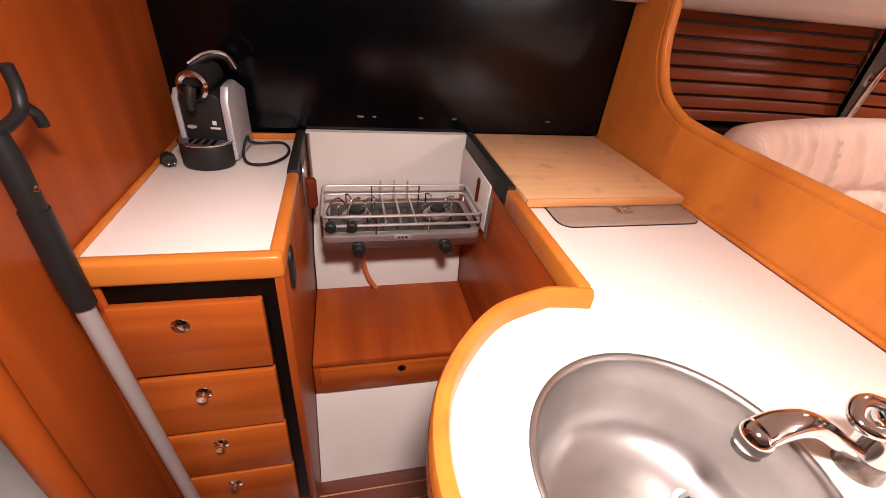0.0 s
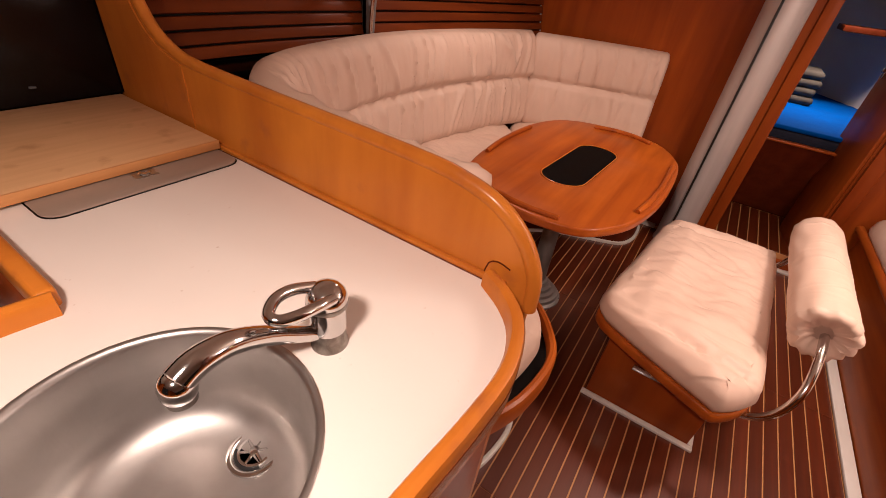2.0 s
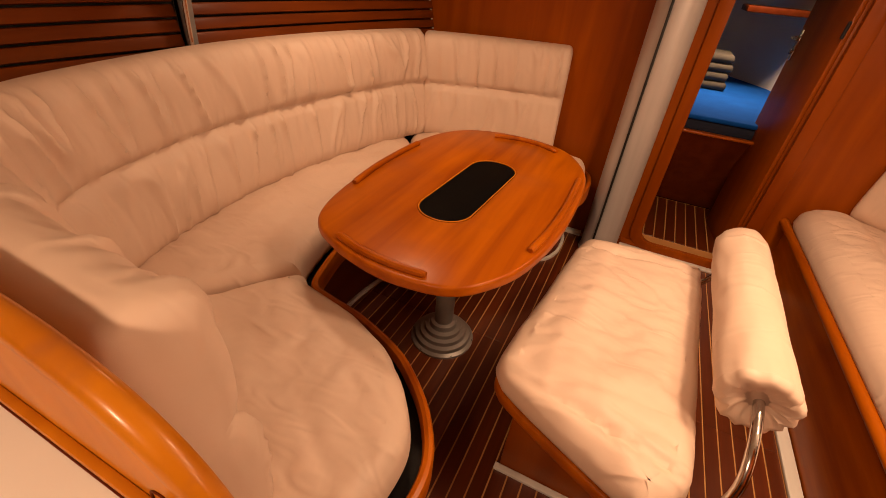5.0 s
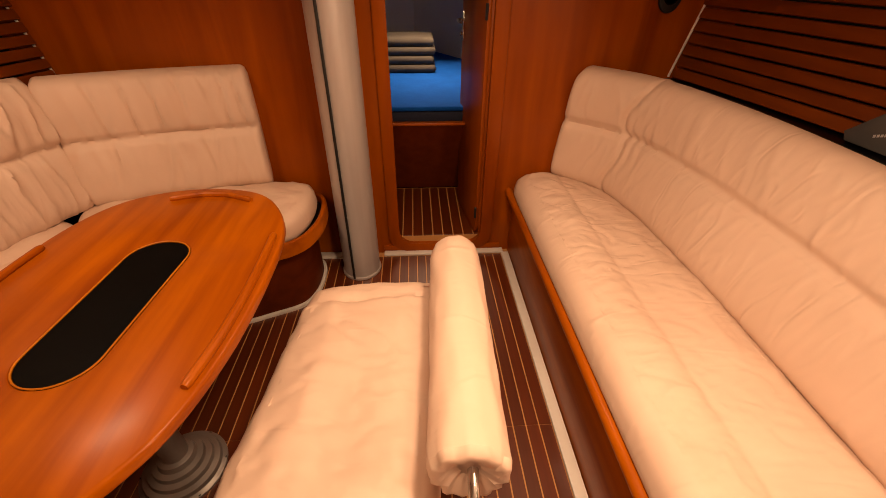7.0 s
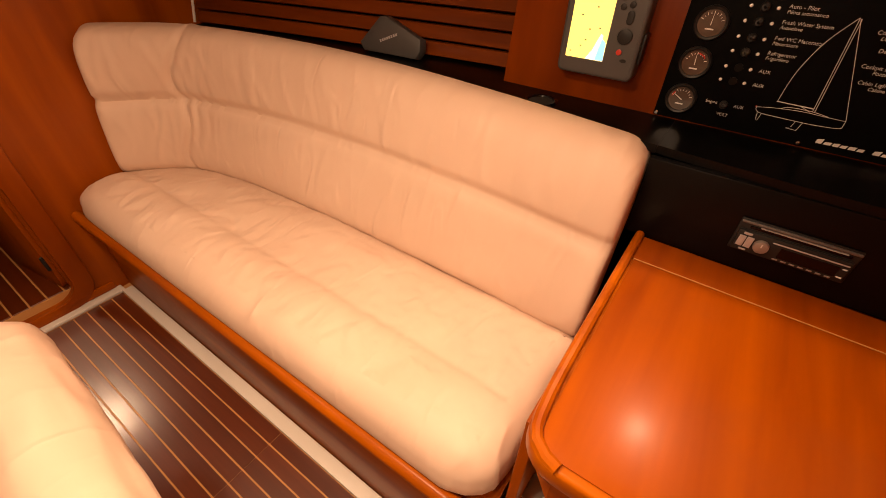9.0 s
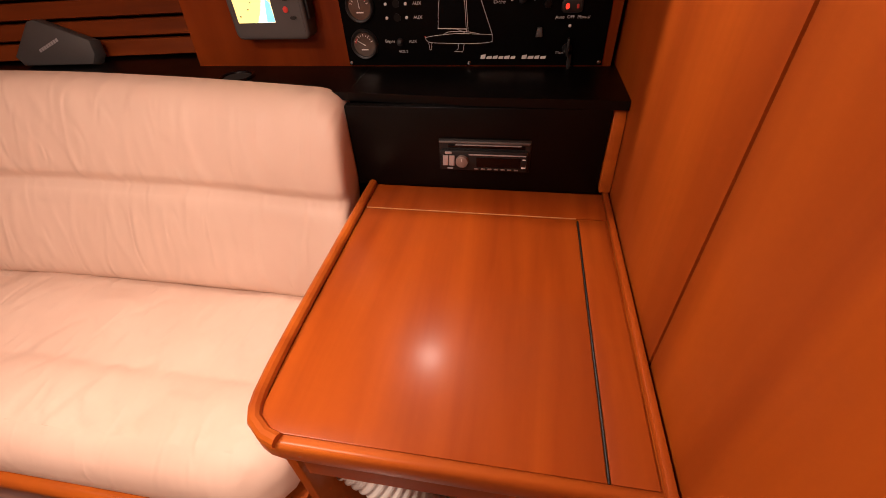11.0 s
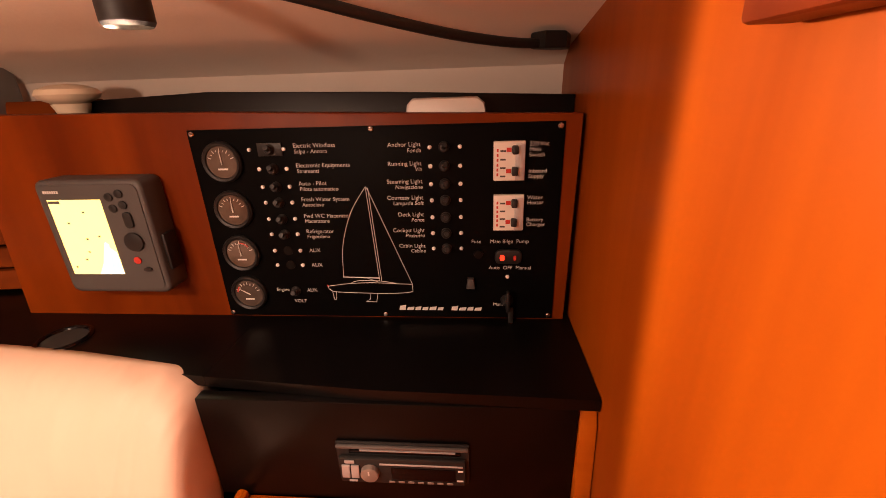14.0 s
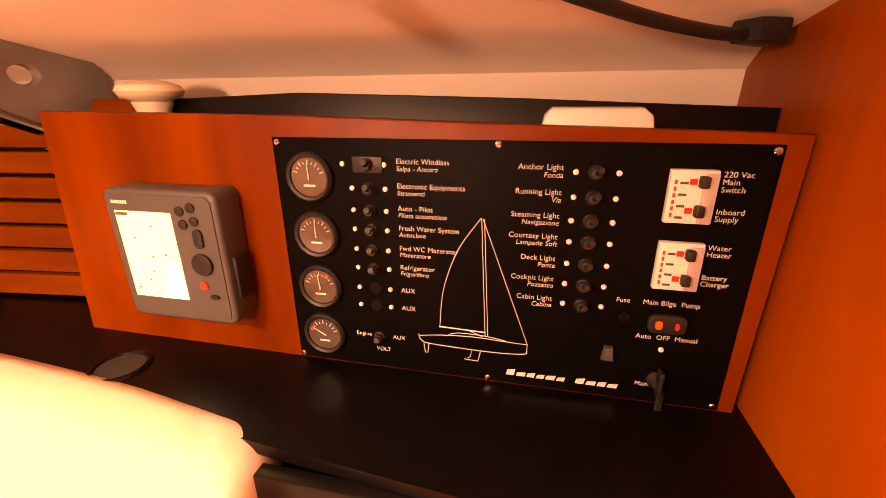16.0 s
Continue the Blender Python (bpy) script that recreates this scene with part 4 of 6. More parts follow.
part("latch_ring", lathe((0.661, 0.784, COUNTER + 0.006), [(0.013, 0), (0.013, 0.002), (0.010, 0.003), (0.008, 0.001), (0, 0.001)], n=22), chrome, lid)
board = thing("chopping_board", (0.63, 1.06, COUNTER + 0.006), "thick bamboo chopping board lying on the worktop", "chopping board")
part("board_top", box(0.386, 0.862, 0.808, 1.312, COUNTER + 0.007, COUNTER + 0.031, 0.003), bamboo, board)
part("board_edge", box(0.387, 0.862, 0.801, 0.8085, COUNTER + 0.0075, COUNTER + 0.0305, 0.002), bamboo_edge, board, "darker end grain edge")


# coffee machine
def coffee_machine():
    cx, cy, z = -0.42, 1.13, COUNTER
    t = thing("coffee_machine", (cx, cy, z), "black and silver capsule coffee machine on the worktop", "coffee machine")
    turn = Matrix.Translation((cx, cy, 0)) @ Matrix.Rotation(radians(-6), 4, "Z") @ Matrix.Translation((-cx, -cy, 0))

    def add(name, bm, mat, label="", up=None, smooth=35):
        bmesh.ops.transform(bm, matrix=turn, verts=bm.verts[:])
        return part(name, bm, mat, up or t, label, smooth)

    add("body", plate(rounded(cx - 0.05, cx + 0.05, z + 0.0, z + 0.185, 0.02), "y", cy - 0.02, cy + 0.13, bevel=0.006), black_plastic)
    shell = plate([(cy - 0.02, z + 0.01), (cy + 0.13, z + 0.01), (cy + 0.13, z + 0.17), (cy + 0.06, z + 0.205), (cy + 0.0, z + 0.20), (cy - 0.02, z + 0.17)], "x", cx + 0.050, cx + 0.072, bevel=0.006)
    add("side_shell", shell, silver_plastic, "silver side shell")
    add("side_shell", plate([(cy - 0.02, z + 0.01), (cy + 0.13, z + 0.01), (cy + 0.13, z + 0.17), (cy + 0.0, z + 0.19), (cy - 0.02, z + 0.17)], "x", cx - 0.066, cx - 0.050, bevel=0.006), silver_plastic, "silver side shell")
    tray = [(cx + 0.066 * math.cos(a), cy - 0.03 + 0.055 * math.sin(a)) for a in (math.pi + math.pi * k / 18 for k in range(19))]
    add("drip_tray", plate(tray, "z", z, z + 0.066, bevel=0.006), black_plastic)
    add("tray_rim", tube([(p[0], p[1], z + 0.068) for p in tray], 0.003, 8), chrome)
    add("tray_grid", plate([(p[0] * 0.92 + cx * 0.08, p[1]) for p in tray], "z", z + 0.064, z + 0.069), grey_plastic)
    for i in range(4):
        add("grid_slot", box(cx - 0.035 + 0.02 * i, cx - 0.025 + 0.02 * i, cy - 0.07, cy - 0.035, z + 0.069, z + 0.0705), black_gloss)
    add("brew_head", tube([(cx, cy - 0.03, z + 0.205), (cx, cy + 0.02, z + 0.212), (cx, cy + 0.09, z + 0.212)], [0.030, 0.036, 0.034], 24), black_plastic)
    add("head_ring", lathe((cx, cy - 0.03, z + 0.205), [(0.036, 0), (0.037, 0.008), (0.030, 0.014), (0.022, 0.012), (0.020, 0.0)], (0, -1, 0), 28), chrome, "chrome head ring")
    add("spout", tube([(cx, cy - 0.05, z + 0.205), (cx - 0.004, cy - 0.062, z + 0.175), (cx - 0.004, cy - 0.06, z + 0.155)], [0.014, 0.013, 0.009], 16), black_plastic)
    add("lever", tube(spline([(cx - 0.02, cy + 0.02, z + 0.24), (cx + 0.02, cy + 0.05, z + 0.262), (cx + 0.055, cy + 0.07, z + 0.258), (cx + 0.072, cy + 0.07, z + 0.232)], 0.008), 0.010, 14), black_plastic)
    add("lever_trim", tube(spline([(cx - 0.02, cy + 0.012, z + 0.247), (cx + 0.02, cy + 0.04, z + 0.270), (cx + 0.057, cy + 0.06, z + 0.266), (cx + 0.078, cy + 0.06, z + 0.232)], 0.008), 0.005, 10), chrome, "chrome lever edge")
    add("badge", plate([(cx - 0.03 + 0.012 * math.cos(a), z + 0.098 + 0.005 * math.sin(a)) for a in (2 * math.pi * k / 16 for k in range(16))], "y", cy - 0.0215, cy - 0.020), silver_plastic)
    add("logo_mark", joined(box(cx + 0.023, cx + 0.033, cy - 0.0215, cy - 0.02, z + 0.105, z + 0.116), box(cx + 0.016, cx + 0.041, cy - 0.0215, cy - 0.02, z + 0.094, z + 0.099)), white_plastic)
    return t


coffee_machine()
cord = spline([(-0.345, 1.20, COUNTER + 0.03), (-0.32, 1.25, COUNTER + 0.006), (-0.255, 1.255, COUNTER + 0.006), (-0.228, 1.20, COUNTER + 0.006), (-0.235, 1.135, COUNTER + 0.006), (-0.275, 1.085, COUNTER + 0.006), (-0.325, 1.09, COUNTER + 0.006), (-0.345, 1.14, COUNTER + 0.02), (-0.335, 1.18, COUNTER + 0.05), (-0.34, 1.22, COUNTER + 0.02)], 0.012)
single("power_cord", tube(cord, 0.0042, 8), black_plastic, "black mains lead looped on the worktop", "cable")
plug = thing("mains_plug", (-0.525, 1.09, COUNTER), "black mains plug lying on the worktop", "plug")
part("plug_body", tube([(-0.535, 1.11, COUNTER + 0.02), (-0.520, 1.085, COUNTER + 0.02), (-0.512, 1.072, COUNTER + 0.019)], [0.010, 0.019, 0.017], 14), black_plastic, plug)
for s in (-0.006, 0.006):
    part("pin", tube([(-0.511 + s, 1.071 + s * 0.5, COUNTER + 0.019), (-0.502 + s, 1.053 + s * 0.5, COUNTER + 0.018)], 0.0022, 8), chrome, plug)

# boat hook
hook = thing("boat_hook", (-0.49, 0.55, 0.0), "boat hook with black plastic head and grey pole against the bulkhead", "boat hook")
hx, hy = -0.50, 0.548
part("pole", tube([(hx + 0.03, hy + 0.012, 0.0), (hx, hy, 0.955)], 0.0145, 14), pole_grey, hook)
part("grip", joined(tube([(hx + 0.002, hy, 0.945), (hx, hy, 1.02), (hx, hy, 1.125)], [0.019, 0.020, 0.019], 16), tube([(hx, hy, 1.125), (hx, hy, 1.19), (hx, hy, 1.235)], [0.0165, 0.017, 0.013], 16)), black_plastic, hook)
part("hook_head", joined(tube(spline([(hx, hy, 1.22), (hx, hy - 0.008, 1.265), (hx, hy - 0.012, 1.305), (hx, hy - 0.012, 1.325)], 0.01), 0.010, 12),
                         tube(spline([(hx, hy - 0.004, 1.235), (hx, hy + 0.03, 1.238), (hx, hy + 0.062, 1.248), (hx, hy + 0.074, 1.275), (hx, hy + 0.072, 1.305)], 0.01), 0.0085, 12),
                         tube(spline([(hx, hy + 0.068, 1.252), (hx, hy + 0.09, 1.235), (hx, hy + 0.095, 1.215)], 0.01), 0.008, 12),
                         tube(spline([(hx, hy - 0.012, 1.27), (hx, hy - 0.04, 1.262), (hx, hy - 0.055, 1.25)], 0.01), 0.0085, 12)), black_plastic, hook)
part("rivet", lathe((hx + 0.019, hy - 0.006, 1.16), [(0.005, 0), (0.004, 0.002), (0, 0.0025)], (1, -0.3, 0), 12), chrome, hook)

# ---- dinette ----
SEAT_FRONT = [(0.908, -0.03), (0.962, -0.055), (1.097, -0.105), (1.279, -0.118), (1.405, -0.056), (1.50, 0.04), (1.565, 0.14), (1.625, 0.31), (1.65, 0.45), (1.68, 0.55),
              (1.80, 0.60), (1.98, 0.635), (2.25, 0.62), (2.55, 0.52), (2.74, 0.33), (2.84, 0.10), (2.93, -0.09), (3.06, -0.160), (3.22, -0.172), (3.34, -0.150), (3.415, -0.09)]
front = spline([(x, y, 0) for x, y in SEAT_FRONT], 0.025)
settee = thing("dinette_settee", (1.8, 0.8, 0.0), "built-in U-shaped dinette seat base in varnished cherry", "settee base")
back_line = [(3.42, 0.95), (3.05, 1.1), (2.2, 1.2), (1.3, 1.16), (0.92, 1.0), (0.906, 0.5)]
rim_loop = [(p.x, p.y) for p in front] + back_line
# Deck colour carries the shade of the gap between cushion and rim.
part("seat_deck", plate(rim_loop, "z", 0.385, 0.412), black_satin, settee, "seat deck coloured black for the shaded gap beside the cushions")
part("seat_rim", strip([(p.x, p.y) for p in front], 0.03, 0.375, 0.452, 0.008, -1), wood_x, settee, "rounded varnished seat edge")
kick = [p for p in inset_loop([Vector((p.x, p.y)) for p in front], 0.05)][1:-1]
# Shade under the table is put into this front's darker wood colour.
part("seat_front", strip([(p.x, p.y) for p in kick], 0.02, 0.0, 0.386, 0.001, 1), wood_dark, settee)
part("kick_strip", strip([(p.x, p.y) for p in inset_loop([Vector((p.x, p.y)) for p in front], 0.030)][1:-1], 0.02, 0.0, 0.018, 0.003, 1), white_gel, settee, "white edging on the sole")


def inside(points, d):
    return [tuple(p) for p in inset_loop([Vector(p) for p in points], d)]


aft_edge = [p for p in inside([(p.x, p.y) for p in front], 0.036) if p[0] < 1.655 and p[1] < 0.53]
aft_seat = aft_edge + [(1.645, 0.56), (1.45, 0.70), (1.24, 0.86), (1.10, 0.84), (0.94, 0.70), (0.915, 0.3)]
side_edge = [p for p in inside([(p.x, p.y) for p in front], 0.022) if 1.66 < p[0] < 2.60 and p[1] > 0.45]
side_seat = side_edge + [(3.02, 0.92), (2.95, 1.02), (2.6, 1.13), (2.2, 1.17), (1.7, 1.13), (1.3, 1.05), (1.245, 0.885), (1.46, 0.725)]
fore_edge = [p for p in inside([(p.x, p.y) for p in front], 0.022) if p[0] > 2.62]
fore_seat = fore_edge[:-3] + [(3.395, -0.02), (3.40, 0.3), (3.36, 0.72), (3.06, 0.92)]
for name, outline, seed in (("seat_cushion", aft_seat, 1.0), ("seat_cushion", side_seat, 2.0), ("seat_cushion", fore_seat, 3.0)):
    smooth_loop = spline([(x, y, 0) for x, y in outline], 0.03, closed=True)
    single(name, cushion(smooth_loop, 0.413, 0.555, 0.055, 0.010, seed, 0.012, 0.015), leather, "cream upholstered seat cushion of the dinette, gently creased", "seat cushion", "dinette cushions", smooth=60)

long_base = [(1.052, 0.07), (1.060, 0.20), (1.068, 0.281), (1.092, 0.462), (1.135, 0.68), (1.20, 0.84), (1.32, 0.95), (1.609, 1.035), (1.923, 1.075), (2.251, 1.068), (2.614, 1.01), (3.0, 0.905), (3.115, 0.845)]
long_top = [(1.030, 0.07), (1.035, 0.20), (1.038, 0.30), (1.055, 0.52), (1.10, 0.76), (1.19, 0.92), (1.34, 1.04), (1.64, 1.12), (1.95, 1.165), (2.28, 1.155), (2.64, 1.09), (3.04, 0.955), (3.15, 0.885)]
single("back_cushion", back_cushion(long_base, long_top, 0.525, 1.125, 0.125, 0.026, 0.53, 1.3), leather, "long curved cream backrest with pleats along its seams", "back cushion", "dinette cushions", smooth=60)
single("back_cushion", back_cushion([(3.10, 0.865), (3.20, 0.58), (3.28, 0.32), (3.325, 0.08)], [(3.14, 0.91), (3.26, 0.60), (3.335, 0.33), (3.385, 0.10)], 0.53, 1.12, 0.11, 0.016, 0.53, 5.1), leather,
       "short cream backrest cushion against the bulkhead", "back cushion", "dinette cushions", smooth=60)

# table
TABLE = 0.745
table_loop = spline([(1.701, 0.499, 0), (1.910, 0.561, 0), (2.231, 0.581, 0), (2.529, 0.569, 0), (2.746, 0.490, 0), (2.854, 0.341, 0), (2.880, 0.129, 0), (2.818, -0.062, 0), (2.645, -0.183, 0), (2.440, -0.225, 0), (2.075, -0.221, 0), (1.816, -0.176, 0), (1.675, -0.106, 0), (1.596, -0.024, 0), (1.567, 0.097, 0), (1.569, 0.214, 0), (1.615, 0.373, 0)], 0.03, closed=True)
slot_m = Matrix.Translation((2.187, 0.163, 0)) @ Matrix.Rotation(radians(-3), 4, "Z")
slot = [(slot_m @ Vector((u, v, 0))).to_2d() for u, v in rounded(-0.296, 0.296, -0.098, 0.098, 0.094, 8)]
table = thing("dinette_table", (2.1, 0.17, 0.0), "oval varnished cherry dinette table on a turned pedestal", "table")
part("tabletop", plate([(p.x, p.y) for p in table_loop], "z", TABLE - 0.038, TABLE, [[tuple(p) for p in slot]], bevel=0.010, seg=3), wood_x, table)
part("slot_rim", tube([Vector((p[0], p[1], TABLE - 0.001)) for p in slot] + [Vector((slot[0][0], slot[0][1], TABLE - 0.001))], 0.0025, 8), wood_pale, table)
slot_in = [(slot_m @ Vector((u, v, 0))).to_2d() for u, v in rounded(-0.299, 0.299, -0.101, 0.101, 0.097, 8)]
part("bottle_box", plate([tuple(p) for p in slot_in], "z", TABLE - 0.20, TABLE - 0.036), black_satin, table, "black recess in the middle of the table")
part("slot_lid", plate([(p[0] * 0.985 + 2.187 * 0.015, p[1] * 0.985 + 0.163 * 0.015) for p in slot], "z", TABLE - 0.03, TABLE - 0.003), panel_black, table, "black insert")
for a in ([(1.640, 0.370), (1.610, 0.27), (1.598, 0.16), (1.604, 0.053)], [(1.872, -0.162), (2.02, -0.184), (2.24, -0.196), (2.50, -0.192)], [(1.955, 0.540), (2.12, 0.556), (2.30, 0.556), (2.46, 0.545)], [(2.780, 0.285), (2.812, 0.18), (2.806, 0.07), (2.758, -0.035)]):
    path = spline([(x, y, TABLE + 0.006) for x, y in a], 0.02)
    part("fiddle", tube(path, [0.009] + [0.0125] * (len(path) - 2) + [0.009], 10), wood_x, table, "raised wooden fiddle")
part("pedestal_base", lathe((2.10, 0.185, 0.0), [(0.145, 0.0), (0.145, 0.010), (0.130, 0.018), (0.126, 0.034), (0.108, 0.040), (0.104, 0.056), (0.086, 0.062), (0.082, 0.078), (0.064, 0.084), (0.058, 0.104), (0.046, 0.11)], n=40), ped_grey, table, "stepped grey pedestal foot")
part("pedestal_column", lathe((2.10, 0.185, 0.10), [(0.043, 0), (0.041, 0.28), (0.041, 0.46)], n=28), ped_grey, table)
part("pedestal_slide", lathe((2.10, 0.185, 0.55), [(0.032, 0), (0.032, 0.155)], n=24), alu, table)
part("clamp_collar", lathe((2.10, 0.185, 0.53), [(0.05, 0), (0.05, 0.045), (0.04, 0.05)], n=24), ped_grey, table)
part("clamp_screw", joined(tube([(2.08, 0.145, 0.553), (2.05, 0.085, 0.553)], 0.008, 10), tube([(2.035, 0.093, 0.575), (2.063, 0.078, 0.530)], 0.009, 10)), chrome, table, "chrome clamp screw")
for k in range(6):
    a = math.pi / 3 * k + 0.75
    part("floor_screw", lathe((2.10 + 0.137 * math.cos(a), 0.185 + 0.137 * math.sin(a), 0.0105), [(0.006, 0), (0.006, 0.002), (0, 0.003)], n=10), black_plastic, table)


# bench
bench = thing("dining_bench", (2.0, -0.48, 0.0), "loose-cushioned bench on a varnished box with a tubular backrest", "bench")
bench_loop = spline([(1.625, -0.200, 0), (1.71, -0.180, 0), (2.05, -0.222, 0), (2.42, -0.270, 0), (2.50, -0.33, 0), (2.525, -0.50, 0), (2.515, -0.72, 0), (2.44, -0.755, 0), (2.0, -0.735, 0), (1.60, -0.715, 0), (1.50, -0.69, 0), (1.425, -0.62, 0), (1.435, -0.57, 0), (1.52, -0.38, 0), (1.585, -0.25, 0)], 0.03, closed=True)
part("seat_frame", plate([(p.x, p.y) for p in bench_loop], "z", 0.372, 0.415, bevel=0.012, seg=3), wood_x, bench, "rounded varnished seat frame")
part("box_base", box(1.645, 2.36, -0.675, -0.265, 0.0, 0.372, 0.004), wood_z, bench)
part("base_strip", joined(box(1.620, 1.644, -0.694, -0.25, 0.0, 0.014, 0.003), box(1.645, 2.36, -0.694, -0.676, 0.0, 0.014, 0.003)), white_gel, bench, "white edging on the sole")
part("vent_slot", box(1.638, 1.646, -0.56, -0.38, 0.235, 0.262, 0.003), chrome, bench, "bright finger pull")
tube_path = spline([(1.555, -0.62, 0.36), (1.52, -0.70, 0.385), (1.515, -0.755, 0.44), (1.545, -0.785, 0.53), (1.62, -0.79, 0.61), (1.73, -0.795, 0.655)], 0.02)
part("back_tube", tube(tube_path, 0.0125, 12), chrome, bench, "polished steel backrest tube")
tube_path2 = [(4.0 - p.x + 0.05, p.y - 0.03, p.z) for p in tube_path]
part("back_tube", tube(tube_path2, 0.0125, 12), chrome, bench, "polished steel backrest tube")
single("bench_cushion", cushion(bench_loop, 0.416, 0.535, 0.05, 0.011, 7.0, 0.014, 0.014, [((2.40, -0.23), (2.42, -0.70)), ((1.62, -0.22), (1.52, -0.66))]), leather, "creased cream seat cushion on the bench", "seat cushion", smooth=60)


def bolster(lo, hi):
    a, b = Vector((1.690, -0.785, 0.655)), Vector((2.47, -0.820, 0.652))
    d = (b - a).normalized()
    s, u = d.cross(Vector((0, 0, 1))).normalized(), Vector((0, 0, 1))
    rows = []
    prof = [(0.022, 0.016), (0.010, 0.036), (-0.006, 0.058), (-0.002, 0.074), (0.018, 0.083)] + [(0.05 + 0.025 * i, 0.088) for i in range(29)] + [(0.80, 0.082), (0.815, 0.07), (0.815, 0.03), (0.81, 0.01)]
    for h, r in prof[lo:hi]:
        ring = []
        for k in range(44):
            an = 2 * math.pi * k / 44
            w = noise.noise(Vector((h * 9, 3 * math.cos(an), 3 * math.sin(an)))) * 0.006
            if h < 0.06:
                w += 0.013 * abs(math.sin(an * 6.5 + 3 * noise.noise(Vector((an, 1, 1))))) * (1 - h / 0.06) * (r > 0.03)
            ring.append(a + d * h + (r + w) * (math.cos(an) * s + 0.98 * math.sin(an) * u))
        rows.append(ring)
    return grid(rows, closed_v=True, caps=True)


bol = thing("bolster", (2.06, -0.80, 0.56), "cream cylindrical bolster gathered at its end, on the bench rail", "bolster")
part("cover", bolster(4, None), leather, bol, smooth=60)
part("gathered_end", bolster(0, 5), leather, bol, "gathered end of the cover", smooth=60)

# ---- starboard settee ----
stb = thing("settee_base", (2.4, -1.5, 0.0), "long settee base with a varnished cherry front", "settee base")
part("front_panel", box(1.42, BULK - 0.001, -1.275, -1.255, 0.0, 0.40, 0.002), wood_x, stb)
part("seat_deck", box(1.42, BULK - 0.001, -1.9, -1.25, 0.39, 0.41), wood_x, stb)
part("seat_rim", tube([(1.425, -1.243, 0.418), (2.2, -1.238, 0.418), (3.0, -1.232, 0.418), (BULK - 0.004, -1.225, 0.418)], 0.022, 12), wood_x, stb, "rounded varnished seat edge")
seat_loop = spline([(3.335, -1.238, 0), (3.0, -1.237, 0), (2.5, -1.24, 0), (2.0, -1.245, 0), (1.60, -1.248, 0), (1.52, -1.252, 0), (1.455, -1.288, 0), (1.431, -1.36, 0), (1.43, -1.60, 0), (1.44, -1.79, 0), (1.9, -1.80, 0), (2.5, -1.80, 0), (3.1, -1.76, 0), (3.40, -1.55, 0), (3.430, -1.37, 0), (3.405, -1.272, 0)], 0.035, closed=True)
single("seat_cushion", cushion(seat_loop, 0.42, 0.550, 0.065, 0.007, 11.0, 0.014, 0.012, roll=(-1.47, -1.235, 0.020)), leather, "long cream settee seat cushion, crumpled by use", "seat cushion", smooth=60)
stb_back = back_cushion([(3.405, -1.43), (3.30, -1.54), (3.17, -1.645), (2.9, -1.70), (2.4, -1.73), (1.9, -1.735), (1.43, -1.73)],
                        [(3.415, -1.49), (3.29, -1.64), (3.13, -1.765), (2.75, -1.88), (2.3, -1.935), (1.85, -1.930), (1.43, -1.895)], 0.52, 1.075, 0.12, 0.005, 0.55, 9.2, corner=0.07)
for v in stb_back.verts:
    v.co.x = max(v.co.x, 1.434)
    v.co.z += 0.030 * (v.co.x - 2.3) * max(0.0, (v.co.z - 0.52) / 0.55)
    near = max(0.0, 1.0 - abs(v.co.z - 0.83) / 0.22)
    for cx, depth, wide in ((3.165, 0.016, 0.013), (3.115, 0.009 * near, 0.012), (3.06, 0.006 * near, 0.012)):
        fold = depth * math.exp(-((v.co.x - cx + 0.02 * math.sin(v.co.z * 19)) / wide) ** 2)
        v.co.y -= fold
        v.co.x += fold * 0.6
single("back_cushion", stb_back, leather, "long cream settee backrest with a horizontal seam", "back cushion", smooth=60)
single("shelf_starboard", plate([(1.4295, -1.952), (2.0, -2.01), (2.6, -2.0), (3.1, -1.87), (BULK - 0.004, -1.70), (BULK - 0.004, -2.02), (2.1, -2.27), (1.4295, -2.30)], "z", 1.0225, 1.042), black_satin, "black shelf along the hull behind the settee", "shelf", kind="structure")


def speaker(name, y, z):
    t = thing(name, (BULK, y, z), "small round black loudspeaker on the bulkhead", "loudspeaker", "bulkhead speakers")
    part("grille", plate([(y + 0.055 * math.cos(a), z + 0.068 * math.sin(a)) for a in (2 * math.pi * k / 32 for k in range(32))], "x", BULK - 0.022, BULK - 0.001, bevel=0.008), black_plastic, t)
    part("cone_ring", lathe((BULK - 0.0225, y, z), [(0.034, 0), (0.034, 0.003), (0.028, 0.003), (0.026, 0.0)], (-1, 0, 0), 28), black_gloss, t)
    part("centre_cap", lathe((BULK - 0.022, y, z), [(0.012, 0), (0.009, 0.005), (0, 0.007)], (-1, 0, 0), 18), grey_plastic, t)
    return t


speaker("loudspeaker", 0.845, 1.462)
speaker("loudspeaker", -1.883, 1.402)
notice = thing("notice", (BULK, 0.06, 1.55), "framed white notice on the bulkhead", "notice")
part("sheet", box(BULK - 0.006, BULK - 0.001, -0.23, 0.345, 1.545, 1.80), paper, notice)
part("print_box", joined(*[box(BULK - 0.0075, BULK - 0.006, y, y + 0.10, 1.575, 1.72) for y in (-0.20, -0.06, 0.08, 0.21)]), grey_plastic, notice)
part("print_page", joined(*[box(BULK - 0.009, BULK - 0.0075, y + 0.004, y + 0.096, 1.579, 1.716) for y in (-0.20, -0.06, 0.08, 0.21)]), paper, notice)
part("print_line", box(BULK - 0.0075, BULK - 0.006, -0.2, 0.32, 1.553, 1.560), black_plastic, notice)

